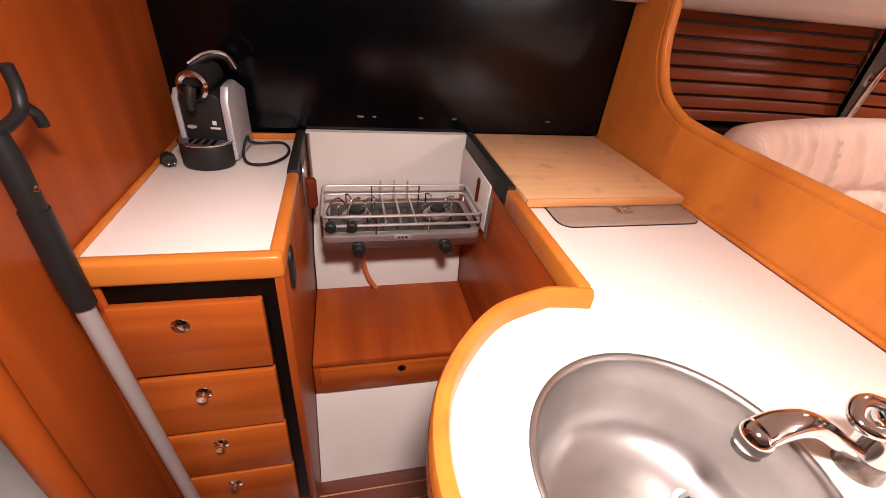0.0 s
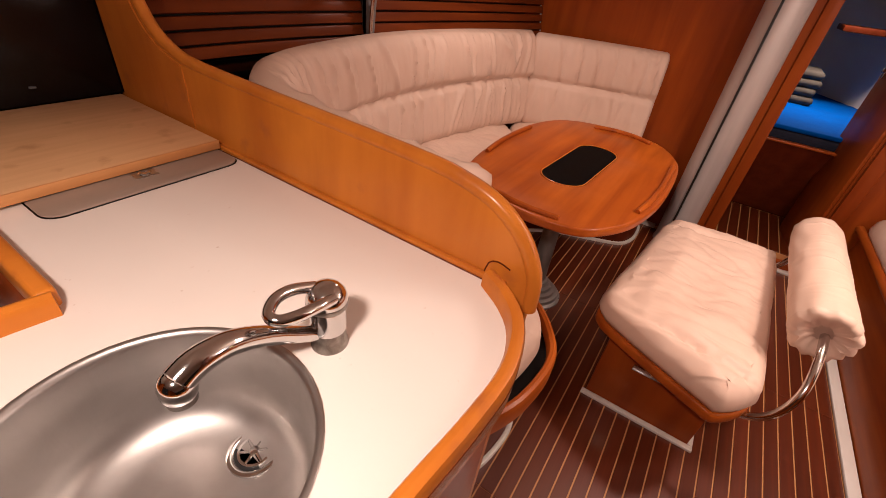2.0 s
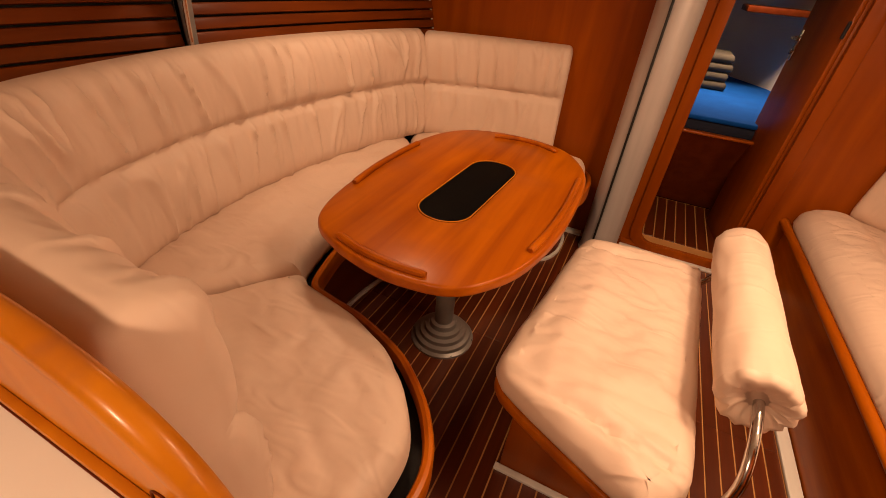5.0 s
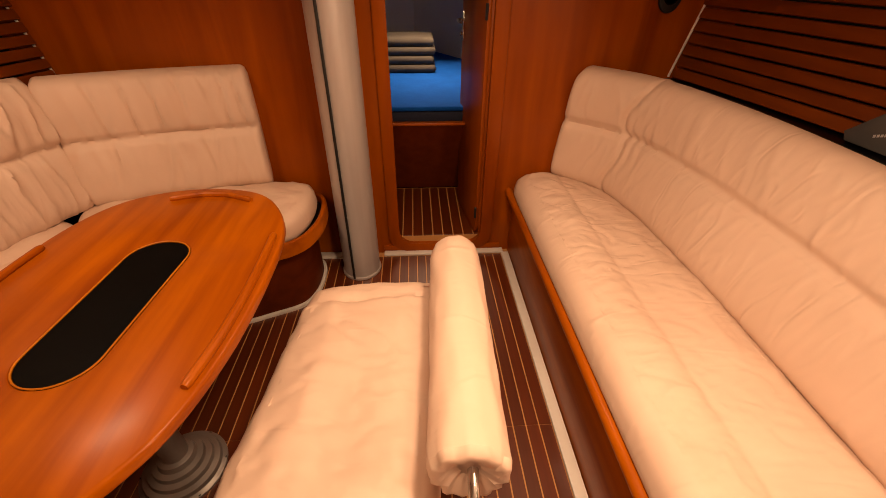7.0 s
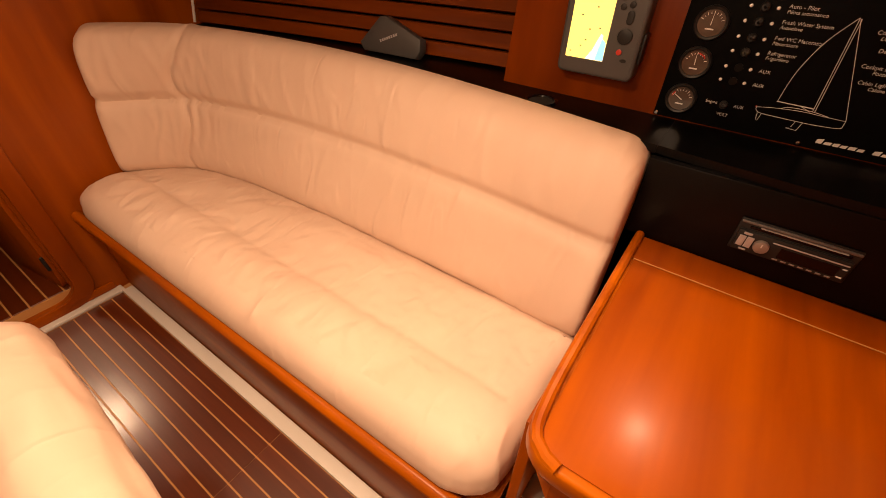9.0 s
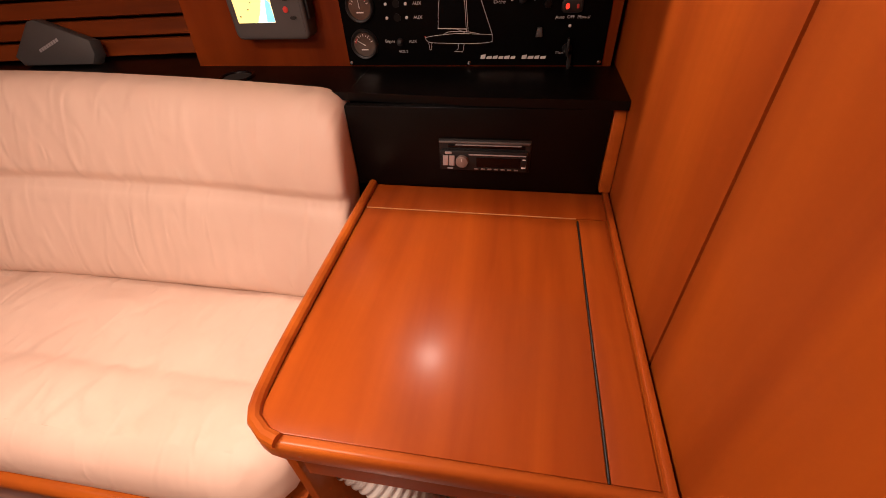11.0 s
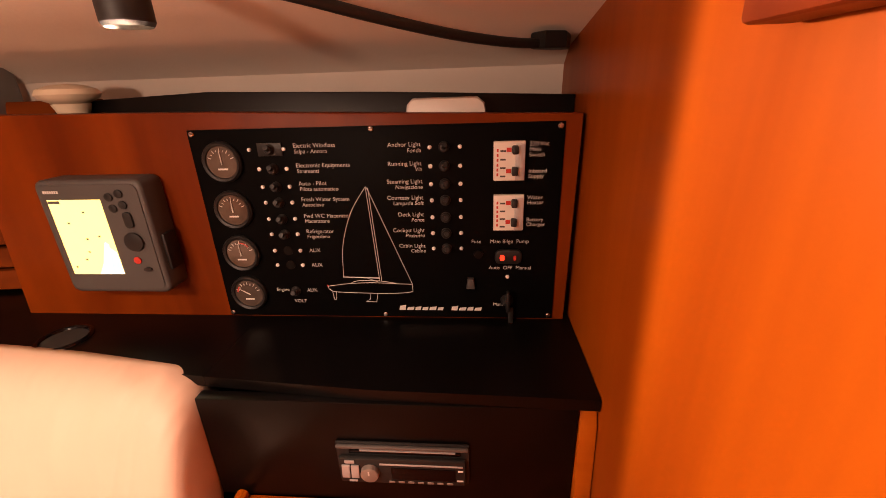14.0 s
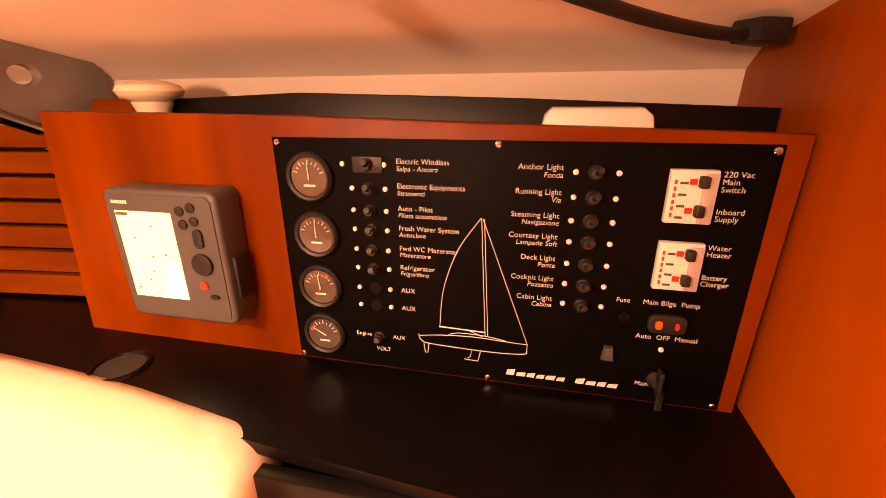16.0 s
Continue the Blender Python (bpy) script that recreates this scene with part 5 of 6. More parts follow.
# chainplate gussets
for sx, sy, s in ((1.97, 1.315, 1), (2.02, -2.36, -1)):
    g = thing("chainplate_bracket", (sx, sy, 1.05), "grey cast chainplate bracket with a polished tube along its edge", "bracket")
    loop = [(sy, 1.03), (sy - 0.05 * s, 1.03), (sy - 0.075 * s, 1.30), (sy - 0.13 * s, 1.41), (sy - 0.30 * s, 1.49), (sy - 0.33 * s, 1.60), (sy, 1.58)]
    if s < 0:
        loop = [(sy, 1.44), (sy - 0.10 * s, 1.40), (sy - 0.13 * s, 1.41), (sy - 0.30 * s, 1.49), (sy - 0.33 * s, 1.60), (sy, 1.58)]
    part("gusset", plate(loop, "x", sx - 0.012, sx + 0.012, [[(sy - 0.15 * s + 0.026 * math.cos(a), 1.505 + 0.017 * math.sin(a)) for a in (2 * math.pi * k / 18 for k in range(18))]] + ([[(sy - 0.045 * s + 0.012 * math.cos(a), 1.26 + 0.028 * math.sin(a)) for a in (2 * math.pi * k / 18 for k in range(18))]] if s > 0 else []), bevel=0.003), gusset_grey, g)
    part("edge_tube", tube(spline(([(sx - 0.02, sy - 0.055 * s, 1.03), (sx - 0.02, sy - 0.08 * s, 1.29)] if s > 0 else [(sx - 0.02, sy - 0.02 * s, 1.35)]) + [(sx - 0.02, sy - 0.14 * s, 1.40), (sx - 0.02, sy - 0.32 * s, 1.485)], 0.03), 0.009, 10), chrome, g)
    for dz in (0.0, 0.03, 0.06):
        part("bolt", lathe((sx - 0.012, sy - 0.20 * s - dz * s, 1.565), [(0.008, 0), (0.008, 0.006), (0, 0.007)], (-1, 0, 0), 8), chrome, g)

# instrument box on the shelf
ib = thing("instrument_cover", (2.48, -2.15, 1.043), "dark grey plastic instrument cover leaning on the shelf", "cover")
cover = plate([(-0.15, 0.0), (0.14, 0.0), (0.165, 0.03), (0.06, 0.135), (0.03, 0.14), (-0.165, 0.075), (-0.17, 0.03)], "y", -0.025, 0.025, bevel=0.008)
cm = Matrix.Translation((2.415, -2.150, 1.043)) @ Matrix.Rotation(radians(4), 4, "Z") @ Matrix.Rotation(radians(14), 4, "X") @ Matrix.Diagonal((0.80, 0.9, 0.88, 1))
bmesh.ops.transform(cover, matrix=cm, verts=cover.verts[:])
part("cover_body", cover, grey_plastic, ib)
mark = joined(*[box(-0.045 + 0.0125 * i, -0.036 + 0.0125 * i, 0.0252, 0.0258, 0.058, 0.068) for i in range(8)])
bmesh.ops.transform(mark, matrix=cm @ Matrix.Translation((0, 0, 0.063)) @ Matrix.Rotation(radians(20), 4, "Y") @ Matrix.Translation((0, 0, -0.063)), verts=mark.verts[:])
part("logo_bar", mark, silver_plastic, ib)

# ---- chart table ----
NAV = 0.815
nav = thing("chart_table", (1.1, -1.6, 0.0), "varnished cherry chart table with a hinged lid and rounded front corner", "chart table")
top_loop = [(0.809, -1.925), (0.809, -1.245), (1.33, -1.245)] + [(1.33 + 0.07 * math.sin(radians(a)), -1.315 + 0.07 * math.cos(radians(a))) for a in (15, 30, 45, 60, 75, 90)] + [(1.402, -1.925)]
part("table_body", plate([(0.812, -1.92), (0.812, -1.27), (1.33, -1.27), (1.38, -1.32), (1.38, -1.92)], "z", 0.66, 0.775), wood_x, nav)
part("table_frame", plate(top_loop, "z", 0.765, NAV - 0.004, bevel=0.009, seg=3), wood_x, nav)
lid_loop = [(0.889, -1.816), (0.889, -1.262), (1.335, -1.262)] + [(1.335 + 0.04 * math.sin(radians(a)), -1.302 + 0.04 * math.cos(radians(a))) for a in (22, 45, 67, 90)] + [(1.377, -1.816)]
part("lid", plate(lid_loop, "z", NAV - 0.004, NAV, bevel=0.0015), wood_y, nav)
part("back_leaf", box(0.823, 1.385, -1.922, -1.819, NAV - 0.004, NAV, 0.001), wood_y, nav)
part("inlay_line", box(0.889, 1.378, -1.8188, -1.8162, NAV - 0.003, NAV + 0.0004), strip_wood, nav, "fine pale inlay line")
part("side_leaf", box(0.826, 0.884, -1.816, -1.262, NAV - 0.004, NAV, 0.001), wood_y, nav)
part("hinge", tube([(0.8865, -1.81, NAV - 0.001), (0.8865, -1.262, NAV - 0.001)], 0.0016, 8), black_plastic, nav, "thin dark piano hinge")
part("edge_trim", joined(tube(spline([(1.392, -1.92, NAV + 0.004), (1.392, -1.65, NAV + 0.004), (1.390, -1.36, NAV + 0.002), (1.375, -1.275, NAV), (1.33, -1.253, NAV - 0.004)], 0.03), 0.011, 10)), wood_x, nav, "rounded raised edge")
part("wall_trim", box(0.810, 0.823, -1.925, -1.25, NAV - 0.004, NAV + 0.012, 0.004), wood_y, nav)
part("end_board", box(1.382, 1.404, -1.93, -1.30, 0.0, 0.80, 0.004), wood_z, nav)
part("knee_back", box(0.812, 1.382, -1.80, -1.78, 0.0, 0.66), wood_z, nav)
hose2 = []
for i in range(60):
    hose2.append(Vector((1.36 - 0.004 * i, -1.40 + 0.0006 * i, 0.42 - 0.0035 * i)))
single("vent_hose", tube([Vector((p.x, p.y, p.z - 0.02)) for p in hose2], [0.048 if i % 4 < 2 else 0.042 for i in range(60)], 22), white_plastic, "ribbed pale ventilation hose under the chart table", "hose")

single("chart_back_panel", box(0.8365, 1.4325, -1.945, -1.923, NAV, 1.022, 0.003), black_satin, "black panel behind the chart table", "panel", kind="structure")
shelf_loop = [(0.808, -1.920), (0.95, -1.925), (1.15, -1.93), (1.429, -1.952), (1.429, -2.3), (0.808, -2.3), (0.8075, -1.93)]
single("chart_shelf", plate(shelf_loop, "z", 1.0225, 1.042), black_satin, "black shelf under the switchboard", "shelf", kind="structure")
single("chart_post", plate([(-1.912, NAV + 0.013), (-1.912, 0.84), (-1.922, 0.99), (-1.935, 1.018), (-1.99, 1.020), (-1.99, NAV + 0.013)], "x", 0.8075, 0.834, bevel=0.003), wood_x, "pale wooden edge piece beside the black panel", "trim", kind="structure")
single("switchboard_backing", plate([(0.808, 1.043), (1.94, 1.043), (1.94, 1.40), (1.78, 1.462), (1.50, 1.472), (1.15, 1.462), (0.808, 1.448)], "y", -2.262, -2.246, bevel=0.002), black_satin, "black backing behind the switchboard", "panel", kind="structure")


def radio():
    y = -1.922
    t = thing("car_radio", (1.1, y, 0.885), "car radio set into the black panel", "radio")
    part("surround", box(0.998, 1.212, y, y + 0.005, 0.868, 0.950, 0.003), black_plastic, t)
    part("top_lip", box(1.000, 1.210, y + 0.005, y + 0.011, 0.941, 0.947, 0.002), grey_cast, t)
    part("faceplate", box(1.004, 1.207, y + 0.005, y + 0.015, 0.874, 0.926, 0.004), black_plastic, t)
    part("disc_slot", box(1.012, 1.190, y + 0.005, y + 0.008, 0.930, 0.936, 0.001), black_gloss, t)
    part("chrome_strip", box(1.008, 1.140, y + 0.015, y + 0.0165, 0.9155, 0.9185, 0.0005), silver_plastic, t, "thin bright strip")
    part("slot_edge", box(1.020, 1.172, y + 0.005, y + 0.0095, 0.9365, 0.9382), silver_plastic, t)
    part("display", box(1.020, 1.122, y + 0.0152, y + 0.0162, 0.886, 0.910), black_gloss, t)
    part("volume_dial", lathe((1.156, y + 0.015, 0.900), [(0.0150, 0), (0.0142, 0.008), (0.0105, 0.0095), (0, 0.009)], (0, 1, 0), 28), ped_grey, t)
    part("dial_mark", box(1.1550, 1.1572, y + 0.0245, y + 0.0252, 0.902, 0.910), white_ink, t)
    for x0, x1 in ((1.174, 1.187), (1.189, 1.202)):
        part("button", plate([(x0, 0.888), (x1, 0.888), (x1 - 0.001, 0.914), (x0 - 0.001, 0.914)], "y", y + 0.015, y + 0.0185, bevel=0.001), silver_plastic, t)
    part("source_button", box(1.180, 1.196, y + 0.015, y + 0.0175, 0.9175, 0.9235, 0.001), silver_plastic, t)
    part("release_button", box(1.178, 1.192, y + 0.015, y + 0.0172, 0.8785, 0.8825, 0.001), silver_plastic, t)
    for i in range(7):
        part("preset_button", box(1.024 + 0.0155 * i, 1.034 + 0.0155 * i, y + 0.015, y + 0.0168, 0.8785, 0.8825, 0.001), ped_grey, t)
    part("print_bar", joined(box(1.008, 1.018, y + 0.0151, y + 0.0156, 0.8855, 0.8885), box(1.008, 1.016, y + 0.0151, y + 0.0156, 0.906, 0.909)), white_ink, t)
    return t


radio()

# switchboard
board_wood = material("satin_cherry_board", (0.22, 0.040, 0.002), 0.30, second=(0.085, 0.012, 0.001), scale=(7, 9, 1.2), mix=0.5, coat=0.12, rough_to=0.52, bump=0.03, bump_scale=8, coat_rough=0.3, spec=0.08)
YB = -2.145
sw = thing("switchboard", (1.375, YB, 1.23), "varnished board with a black electrical switch panel", "switchboard")
part("board", plate([(0.820, 1.011), (1.947, 1.014), (1.912, 1.446), (1.45, 1.440), (1.16, 1.431), (0.814, 1.422)], "y", YB - 0.03, YB, bevel=0.003), board_wood, sw)
panel = part("panel", box(0.842, 1.488, YB, YB + 0.004, 1.045, 1.411, 0.001), panel_black, sw, "black engraved switch panel")
YP = YB + 0.004
for x, z in ((1.480, 1.404), (1.163, 1.406), (0.850, 1.404), (0.850, 1.052), (1.166, 1.051), (1.482, 1.052)):
    screw(x, YP, z, panel, r=0.005)


def gauge(x, z, angle):
    g = part("gauge", lathe((x, YP, z), [(0.036, 0), (0.036, 0.007), (0.033, 0.011), (0.029, 0.009), (0.028, 0.006)], (0, 1, 0), 36), black_plastic, panel)
    part("dial", lathe((x, YP + 0.0062, z), [(0.0285, 0), (0, 0.0002)], (0, 1, 0), 32), gauge_face, g)
    tick = []
    for k in range(9):
        a = radians(160 - 17.5 * k)
        c, s = math.cos(a), math.sin(a)
        tick.append(tube([(x - 0.019 * c, YP + 0.0070, z + 0.019 * s), (x - (0.025 if k % 2 == 0 else 0.0225) * c, YP + 0.0070, z + (0.025 if k % 2 == 0 else 0.0225) * s)], 0.0007, 5))
    part("scale", joined(*tick), white_ink, g)
    a = radians(angle)
    part("needle", tube([(x + 0.004 * math.cos(a), YP + 0.0078, z - 0.004 * math.sin(a)), (x - 0.021 * math.cos(a), YP + 0.0078, z + 0.021 * math.sin(a))], [0.0012, 0.0006], 6), white_ink, g)
    part("print_bar", box(x - 0.009, x + 0.009, YP + 0.0066, YP + 0.0070, z - 0.0135, z - 0.0105), white_ink, g)
    return g


gauge(1.432, 1.356, 92)
gauge(1.431, 1.269, 90)
red_gauge = gauge(1.434, 1.183, 95)
water = gauge(1.436, 1.098, 150)
part("red_zone", tube([(1.434 + 0.022 * math.cos(radians(a)), YP + 0.0072, 1.183 + 0.022 * math.sin(radians(a))) for a in range(95, 150, 8)], 0.0012, 5), red_ink, red_gauge)
part("red_zone", tube([(1.436 + 0.022 * math.cos(radians(a)), YP + 0.0072, 1.098 + 0.022 * math.sin(radians(a))) for a in range(10, 50, 8)], 0.0012, 5), red_ink, water)


def toggle(x, z, plate_too=False):
    if plate_too:
        part("switch_plate", box(x - 0.022, x + 0.022, YP, YP + 0.004, z - 0.011, z + 0.011, 0.001), black_plastic, panel)
    s = part("switch", lathe((x, YP, z), [(0.0095, 0), (0.0095, 0.004), (0.0075, 0.006), (0.0075, 0.010), (0.006, 0.012), (0, 0.0125)], (0, 1, 0), 18), black_plastic, panel)
    part("toggle_lever", tube([(x, YP + 0.01, z), (x - 0.003, YP + 0.024, z + 0.006)], [0.0032, 0.0042], 8), black_plastic, s)


def led(x, z):
    part("indicator", lathe((x, YP, z), [(0.0036, 0), (0.0036, 0.002), (0.0024, 0.0035), (0, 0.004)], (0, 1, 0), 12), led_metal, panel)


LEFT = (("Electric Windlass", "Salpa - Ancora", 1.376), ("Electronic Equipments", "Strumenti", 1.342), ("Auto - Pilot", "Pilota automatico", 1.310), ("Fresh Water System", "Autoclave", 1.281),
        ("Fwd WC Macerator", "Maceratore", 1.250), ("Refrigerator", "Frigorifero", 1.220), ("AUX", "", 1.187), ("AUX", "", 1.157))
for i, (a, b, z) in enumerate(LEFT):
    if b:
        lettering(a, 1.302, z + 0.005, 0.0105, YP + 0.0005, white_ink, panel)
        lettering(b, 1.302, z - 0.005, 0.0098, YP + 0.0005, white_ink, panel, lean=0.15)
    else:
        lettering(a, 1.302, z, 0.0105, YP + 0.0005, white_ink, panel)
    led(1.381 if i == 0 else 1.369, z)
    led(1.319, z)
    if i < 6:
        toggle(1.343, z, i == 0)
    else:
        part("blank_plug", lathe((1.343, YP, z), [(0.009, 0), (0.009, 0.001), (0, 0.0012)], (0, 1, 0), 18), black_satin, panel)
RIGHT = (("Anchor Light", "Fonda", 1.374), ("Running Light", "Via", 1.342), ("Steaming Light", "Navigazione", 1.311), ("Courtesy Light", "Lampade Soft", 1.282), ("Deck Light", "Ponte", 1.251), ("Cockpit Light", "Pozzetto", 1.221), ("Cabin Light", "Cabine", 1.191))
for a, b, z in RIGHT:
    lettering(a, 1.080, z + 0.005, 0.0105, YP + 0.0005, white_ink, panel, "RIGHT")
    lettering(b, 1.080, z - 0.005, 0.0098, YP + 0.0005, white_ink, panel, "RIGHT", 0.15)
    led(1.065, z)
    led(1.014, z)
    toggle(1.041, z)
for text, x, z in (("220 Vac", 0.899, 1.376), ("Main", 0.899, 1.367), ("Switch", 0.899, 1.358), ("Inboard", 0.899, 1.331), ("Supply", 0.899, 1.322), ("Water", 0.899, 1.285), ("Heater", 0.899, 1.276), ("Battery", 0.899, 1.245), ("Charger", 0.899, 1.236),
                   ("Fuse", 0.996, 1.204), ("Main Bilge  Pump", 0.962, 1.204), ("Auto  OFF  Manual", 0.964, 1.152), ("Main", 0.955, 1.075), ("Engine", 1.381, 1.104), ("AUX", 1.319, 1.103), ("VOLT", 1.348, 1.079)):
    lettering(text, x, z, 0.0098, YP + 0.0005, white_ink, panel)
toggle(1.341, 1.102)
led(1.341, 1.102)


def breaker(x0, x1, z0, z1):
    b = part("breaker", box(x0, x1, YP, YP + 0.010, z0, z1, 0.0015), white_plastic, panel, "white circuit breaker")
    part("breaker_side", box(x0 + 0.001, x0 + 0.016, YP + 0.010, YP + 0.014, z0 + 0.002, z1 - 0.004, 0.001), silver_plastic, b)
    for zz in (z0 + 0.010, z1 - 0.020):
        part("rocker", box(x0 + 0.012, x0 + 0.022, YP + 0.010, YP + 0.022, zz, zz + 0.014, 0.002), black_plastic, b)
        part("red_mark", box(x0 + 0.023, x0 + 0.031, YP + 0.010, YP + 0.0115, zz + 0.003, zz + 0.010), red_ink, b)
    part("print_bar", joined(*[box(x1 - 0.008, x1 - 0.005, YP + 0.010, YP + 0.0104, z0 + 0.008 + 0.008 * k, z0 + 0.013 + 0.008 * k) for k in range(6)]), red_ink, b)
    part("print_line", joined(*[box(x1 - 0.020, x1 - 0.011, YP + 0.010, YP + 0.0104, z0 + 0.006 + 0.014 * k, z0 + 0.009 + 0.014 * k) for k in range(4)]), grey_plastic, b)


breaker(0.906, 0.958, 1.317, 1.382)
breaker(0.905, 0.957, 1.228, 1.292)
rock = part("bilge_switch", plate(rounded(0.905, 0.953, 1.162, 1.190, 0.010), "y", YP, YP + 0.009, bevel=0.003), black_plastic, panel)
part("pilot_light", plate(rounded(0.936, 0.944, 1.170, 1.181, 0.003), "y", YP + 0.009, YP + 0.0105), red_lamp, rock, "glowing red pilot light")
part("pilot_light", plate(rounded(0.915, 0.920, 1.171, 1.180, 0.002), "y", YP + 0.009, YP + 0.0105), red_ink, rock)
part("fuse_cap", lathe((0.983, YP, 1.180), [(0.009, 0), (0.008, 0.005), (0, 0.006)], (0, 1, 0), 18), black_satin, panel)
part("plug_cap", plate([(0.989, 1.112), (1.006, 1.112), (1.003, 1.133), (0.992, 1.133)], "y", YP, YP + 0.012, bevel=0.003), grey_plastic, panel)
led(0.929, 1.134)
key = part("key_switch", lathe((0.929, YP, 1.085), [(0.012, 0), (0.012, 0.004), (0.009, 0.008), (0.006, 0.02), (0, 0.021)], (0, 1, 0), 22), black_plastic, panel)
part("key", box(0.926, 0.932, YP + 0.012, YP + 0.028, 1.072, 1.112, 0.002), black_plastic, key)
part("key_tag", box(0.917, 0.927, YP + 0.010, YP + 0.014, 1.018, 1.075, 0.002), black_plastic, key)
dashes = []
for x0, x1, h in ((1.138, 1.126, 0.011), (1.123, 1.110, 0.007), (1.107, 1.096, 0.008), (1.093, 1.082, 0.007), (1.079, 1.066, 0.008), (1.063, 1.052, 0.007), (1.036, 1.024, 0.010), (1.021, 1.008, 0.007), (1.005, 0.994, 0.008), (0.991, 0.978, 0.007)):
    dashes.append(plate([(x0, 1.061), (x1, 1.061), (x1 - 0.002, 1.061 + h), (x0 - 0.002, 1.061 + h * 0.8)], "y", YP, YP + 0.0006))
part("logo_mark", joined(*dashes), white_ink, panel, "white maker's mark in plain dashes")

# yacht outline engraved on the panel
def engraved(pts, r=0.00058):
    return tube([(x, YP + 0.0004, z) for x, z in pts], r, 5)


def curved(pts):
    return [(p.x, p.y) for p in spline([(x, z, 0) for x, z in pts], 0.006)]


part("yacht_outline", joined(
    engraved([(1.182, 1.308), (1.172, 1.123)]), engraved([(1.178, 1.306), (1.168, 1.123)]), engraved(curved([(1.183, 1.307), (1.215, 1.258), (1.236, 1.195), (1.242, 1.132)])), engraved([(1.180, 1.306), (1.109, 1.117)]),
    engraved([(1.243, 1.132), (1.172, 1.130)], 0.0011), engraved([(1.196, 1.130), (1.176, 1.122)], 0.0006),
    engraved(curved([(1.275, 1.112), (1.24, 1.117), (1.19, 1.120), (1.14, 1.118), (1.109, 1.117)])), engraved(curved([(1.275, 1.112), (1.268, 1.101), (1.22, 1.098), (1.16, 1.097), (1.12, 1.099), (1.109, 1.102)])), engraved([(1.109, 1.117), (1.109, 1.102)]),
    engraved(curved([(1.228, 1.119), (1.215, 1.124), (1.175, 1.124), (1.14, 1.119)])),
    engraved([(1.268, 1.099), (1.266, 1.083), (1.262, 1.083), (1.260, 1.099)], 0.0006), engraved([(1.192, 1.097), (1.194, 1.084), (1.203, 1.079), (1.182, 1.078), (1.178, 1.097)], 0.0006)), white_ink, panel, "fine white outline of a sailing yacht")
part("masthead_light", lathe((1.276, YP, 1.113), [(0.002, 0), (0, 0.002)], (0, 1, 0), 8), red_ink, panel)

# chart plotter
plot = thing("chart_plotter", (1.66, YB, 1.23), "grey marine chart plotter with a lit yellow chart on its screen", "chart plotter")
part("casing", plate(rounded(1.558, 1.758, 1.122, 1.338, 0.016), "y", YB + 0.001, YB + 0.056, bevel=0.007, seg=3), grey_plastic, plot)
part("bezel", plate(rounded(1.566, 1.750, 1.132, 1.330, 0.012), "y", YB + 0.056, YB + 0.0575), grey_plastic, plot)
YS = YB + 0.0577
scr = part("screen", box(1.638, 1.738, YS, YS + 0.0006, 1.162, 1.304), screen_yellow, plot, "lit yellow and blue chart display")
part("chart_sea", plate([(1.638, 1.163), (1.668, 1.163), (1.664, 1.19), (1.652, 1.215), (1.640, 1.205)], "y", YS + 0.0007, YS + 0.0011), screen_blue, scr)
part("chart_shoal", plate([(1.660, 1.163), (1.684, 1.163), (1.670, 1.185), (1.655, 1.225), (1.650, 1.22)], "y", YS + 0.0012, YS + 0.0015), screen_pale, scr)
part("status_bar", box(1.715, 1.737, YS + 0.0007, YS + 0.0011, 1.297, 1.302), grey_cast, scr)
for x, z in ((1.71, 1.26), (1.685, 1.23), (1.70, 1.19), (1.66, 1.235), (1.69, 1.205), (1.725, 1.175), (1.675, 1.28)):
    part("chart_mark", box(x, x + 0.004, YS + 0.0007, YS + 0.0011, z, z + 0.003), grey_cast, scr)
for x, z in ((1.620, 1.308), (1.600, 1.314), (1.618, 1.288), (1.598, 1.294)):
    part("button", plate(circle(x, z, 0.0075, 16), "y", YS, YS + 0.003, bevel=0.001), black_plastic, plot)
part("zoom_rocker", plate(rounded(1.588, 1.604, 1.252, 1.282, 0.0075), "y", YS, YS + 0.004, bevel=0.001), black_plastic, plot)
part("cursor_pad", plate(circle(1.598, 1.226, 0.018, 26), "y", YS, YS + 0.005, bevel=0.002), black_plastic, plot)
part("power_button", plate(circle(1.603, 1.190, 0.007, 16), "y", YS, YS + 0.003, bevel=0.001), red_ink, plot, "red button")
part("oval_button", plate([(1.588 + 0.008 * math.cos(a), 1.172 + 0.004 * math.sin(a)) for a in (2 * math.pi * k / 16 for k in range(16))], "y", YS, YS + 0.003), black_plastic, plot)
part("logo_bar", joined(*[box(1.712 + 0.0042 * i, 1.715 + 0.0042 * i, YS, YS + 0.0005, 1.315, 1.320) for i in range(7)]), white_ink, plot)
part("card_door", box(1.551, 1.558, YB + 0.012, YB + 0.045, 1.165, 1.235, 0.003), black_plastic, plot)

ring = [Vector((1.77 + 0.042 * math.cos(a), -2.05 + 0.042 * math.sin(a), 1.0425)) for a in (2 * math.pi * k / 28 for k in range(29))]
holder = thing("cup_holder", (1.77, -2.05, 1.042), "round black cup holder ring in the shelf", "cup holder")
part("rim", tube(ring, 0.005, 8), black_gloss, holder)
# Flat disc on the shelf; the hole's shade is put into its colour.
part("well", lathe((1.77, -2.05, 1.0425), [(0.038, 0), (0, 0.0006)], n=28), void, holder)

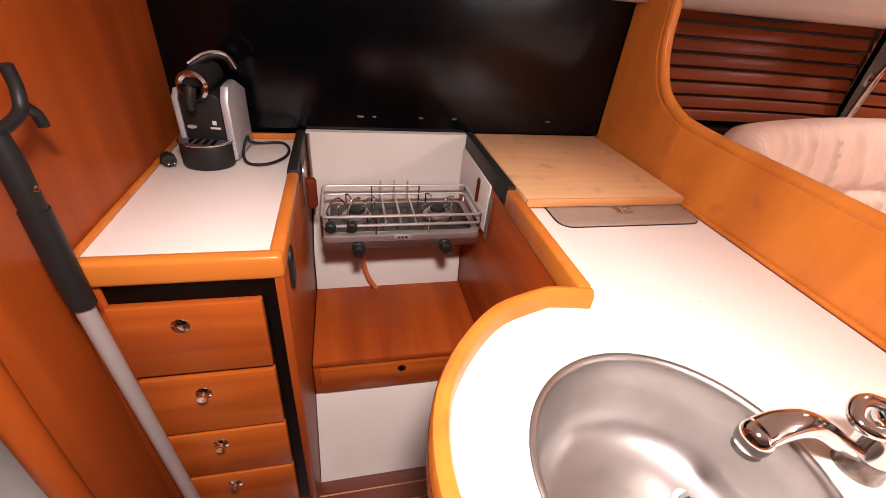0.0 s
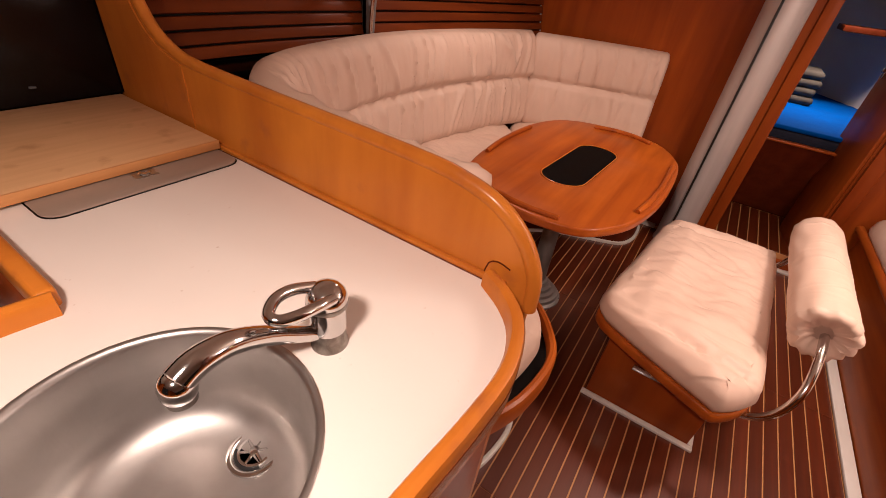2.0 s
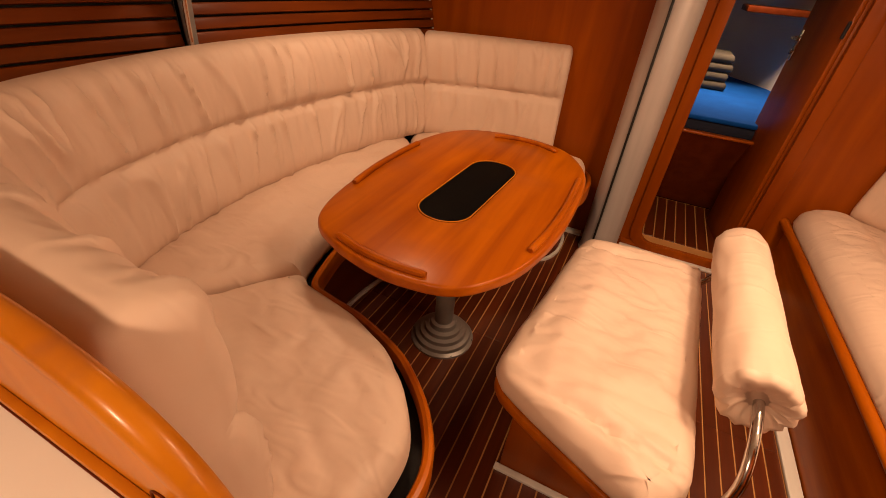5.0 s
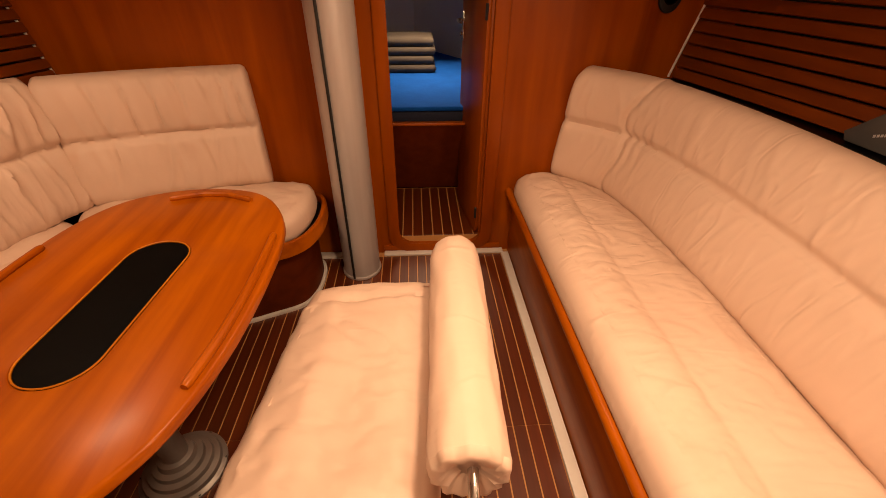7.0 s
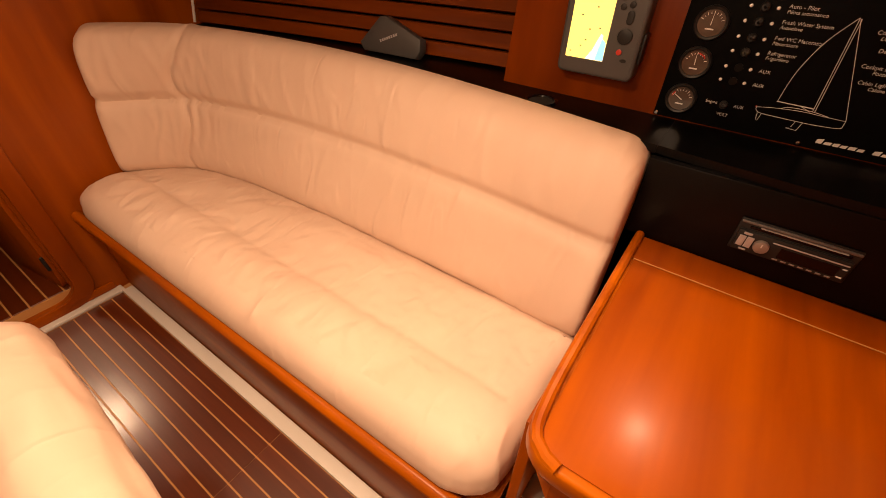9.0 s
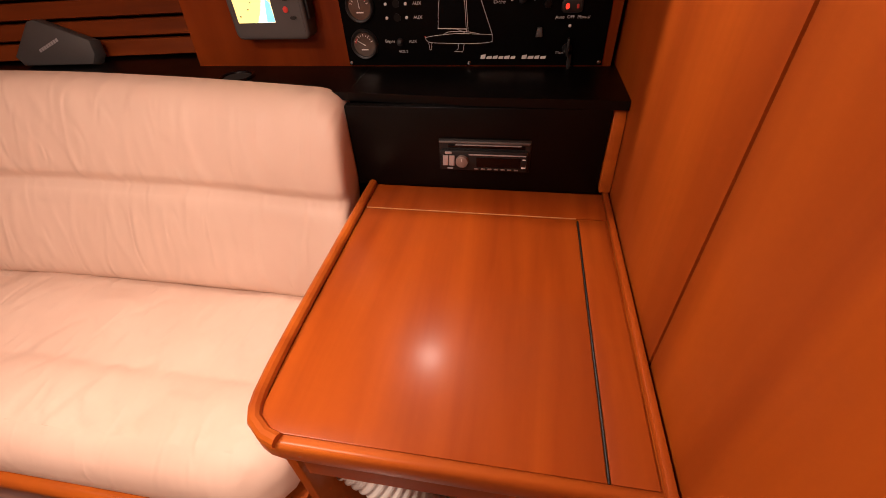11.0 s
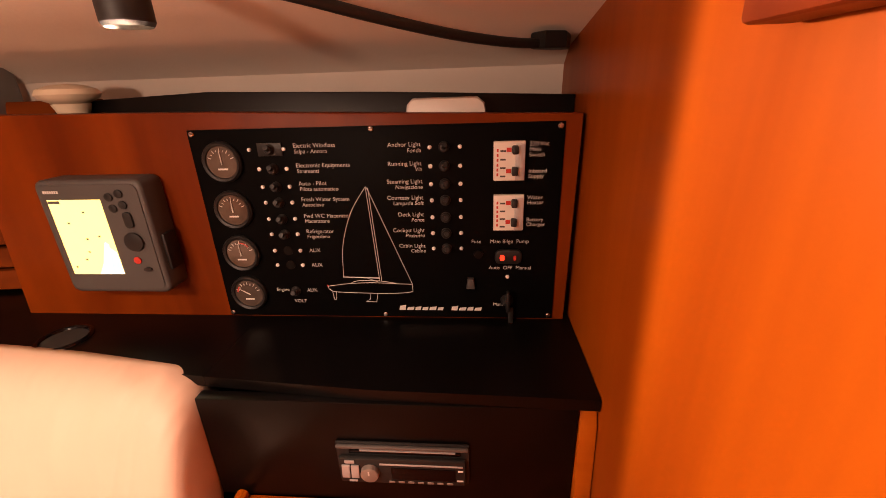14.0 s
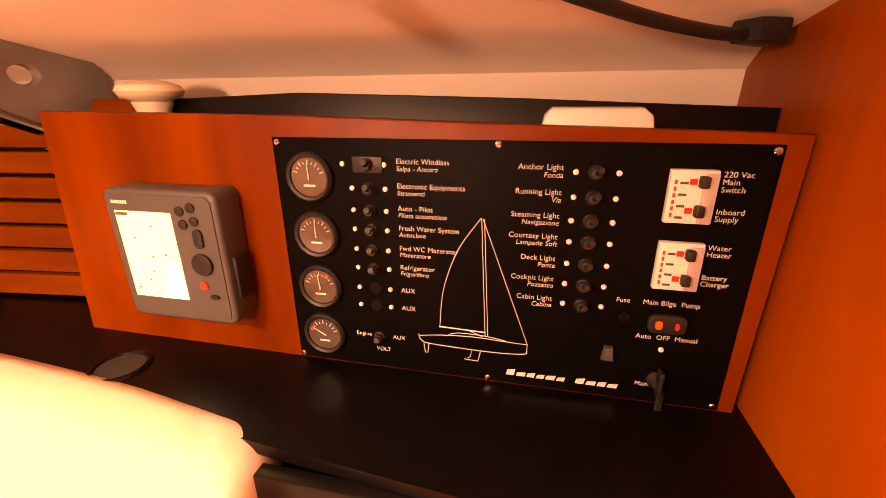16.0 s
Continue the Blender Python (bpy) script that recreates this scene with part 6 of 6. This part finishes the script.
# things above the switchboard
cap = thing("mushroom_vent", (1.79, -2.25, 1.45), "cream mushroom vent cap above the switchboard", "vent")
part("cap_top", lathe((1.765, -2.225, 1.458), [(0.026, 0.0), (0.047, 0.010), (0.052, 0.018), (0.047, 0.027), (0.028, 0.034), (0, 0.037)], n=32), cream_cap, cap)
part("cap_stem", lathe((1.765, -2.225, 1.388), [(0.018, 0), (0.022, 0.045), (0.032, 0.071)], n=24), cream_cap, cap)
wb = thing("junction_box", (1.04, -2.25, 1.45), "white rounded plastic box standing above the switchboard", "box")
part("box_shell", plate([(0.965, 1.40), (1.116, 1.40), (1.108, 1.440), (1.098, 1.450), (0.985, 1.450), (0.972, 1.440)], "y", -2.240, -2.190, bevel=0.006), white_plastic, wb)
part("box_lid", plate([(0.975, 1.40), (1.102, 1.40), (1.098, 1.428), (0.983, 1.428)], "y", -2.190, -2.187), white_plastic, wb)

lamp = thing("reading_lamp", (0.85, -2.24, 1.56), "black gooseneck chart lamp under the deckhead", "lamp")
part("lamp_head", lathe((1.343, -1.888, 1.62), [(0.010, 0.0), (0.022, 0.006), (0.025, 0.03), (0.025, 0.080), (0.022, 0.084), (0.020, 0.075)], (0, 0, -1), 26), black_plastic, lamp)
part("bulb", lathe((1.343, -1.888, 1.5445), [(0.018, 0), (0.012, -0.004), (0, -0.006)], n=20), lamp_bulb, lamp, "small warm bulb")
neck = spline([(1.325, -1.892, 1.590), (1.27, -1.915, 1.582), (1.20, -1.96, 1.572), (1.12, -2.02, 1.555), (1.02, -2.10, 1.538), (0.93, -2.17, 1.530), (0.865, -2.225, 1.531)], 0.02)
part("gooseneck", tube(neck, 0.0075, 12), black_plastic, lamp)
part("neck_clip", lathe((1.205, -1.957, 1.570), [(0.009, 0), (0.009, 0.045)], n=14), black_plastic, lamp)
part("lamp_base", plate([(0.822, -2.255), (0.850, -2.265), (0.895, -2.22), (0.875, -2.19), (0.838, -2.205)], "z", 1.522, 1.548, bevel=0.004), black_plastic, lamp)
single("deckhead_trim", box(0.807, 2.2, -1.862, -1.845, 1.613, 1.652, 0.004), wood_x, "varnished edge along the deckhead over the chart table", "trim", kind="structure")

ws = thing("wall_shelf", (0.8, -1.45, 1.51), "small varnished shelf on the bulkhead with a dark speckled back", "shelf")
part("shelf_board", box(0.807, 0.838, -1.710, -1.18, 1.497, 1.516, 0.004), wood_dark, ws)
part("back", box(0.807, 0.813, -1.702, -1.18, 1.516, 1.72), black_satin, ws)
part("ring", tube([(0.828, -1.53 + 0.065 * math.cos(radians(a)), 1.60 + 0.065 * math.sin(radians(a))) for a in range(0, 361, 20)], 0.013, 10), wood_pale, ws)

# ---- sole boards ----
PLANK, GAP = 0.0475, 0.0055
plank_mesh = {}
for x0, x1 in ((-0.5, 1.02), (1.022, 2.20), (2.202, BULK - 0.052)):
    n = 0
    y = -1.203
    while y < 0.74:
        key = round(x1 - x0, 3)
        if key not in plank_mesh:
            plank_mesh[key] = finish("plank", box(0, x1 - x0, 0, PLANK, -0.010, 0.0, 0.0008, 1), plank_wood)
        ob = new("plank", plank_mesh[key])
        ob.location = (x0, y, 0)
        ob.parent = floor_ob
        y += PLANK + GAP
        n += 1
y = -1.16
while y < -0.2:
    if "fore" not in plank_mesh:
        plank_mesh["fore"] = finish("plank", box(0, 0.655, 0, PLANK + 0.009, -0.005, 0.004, 0.0008, 1), plank_wood)
    ob = new("plank", plank_mesh["fore"])
    ob.location = (BULK + 0.03, y, 0.098)
    ob.parent = fore_floor
    y += PLANK + GAP + 0.011
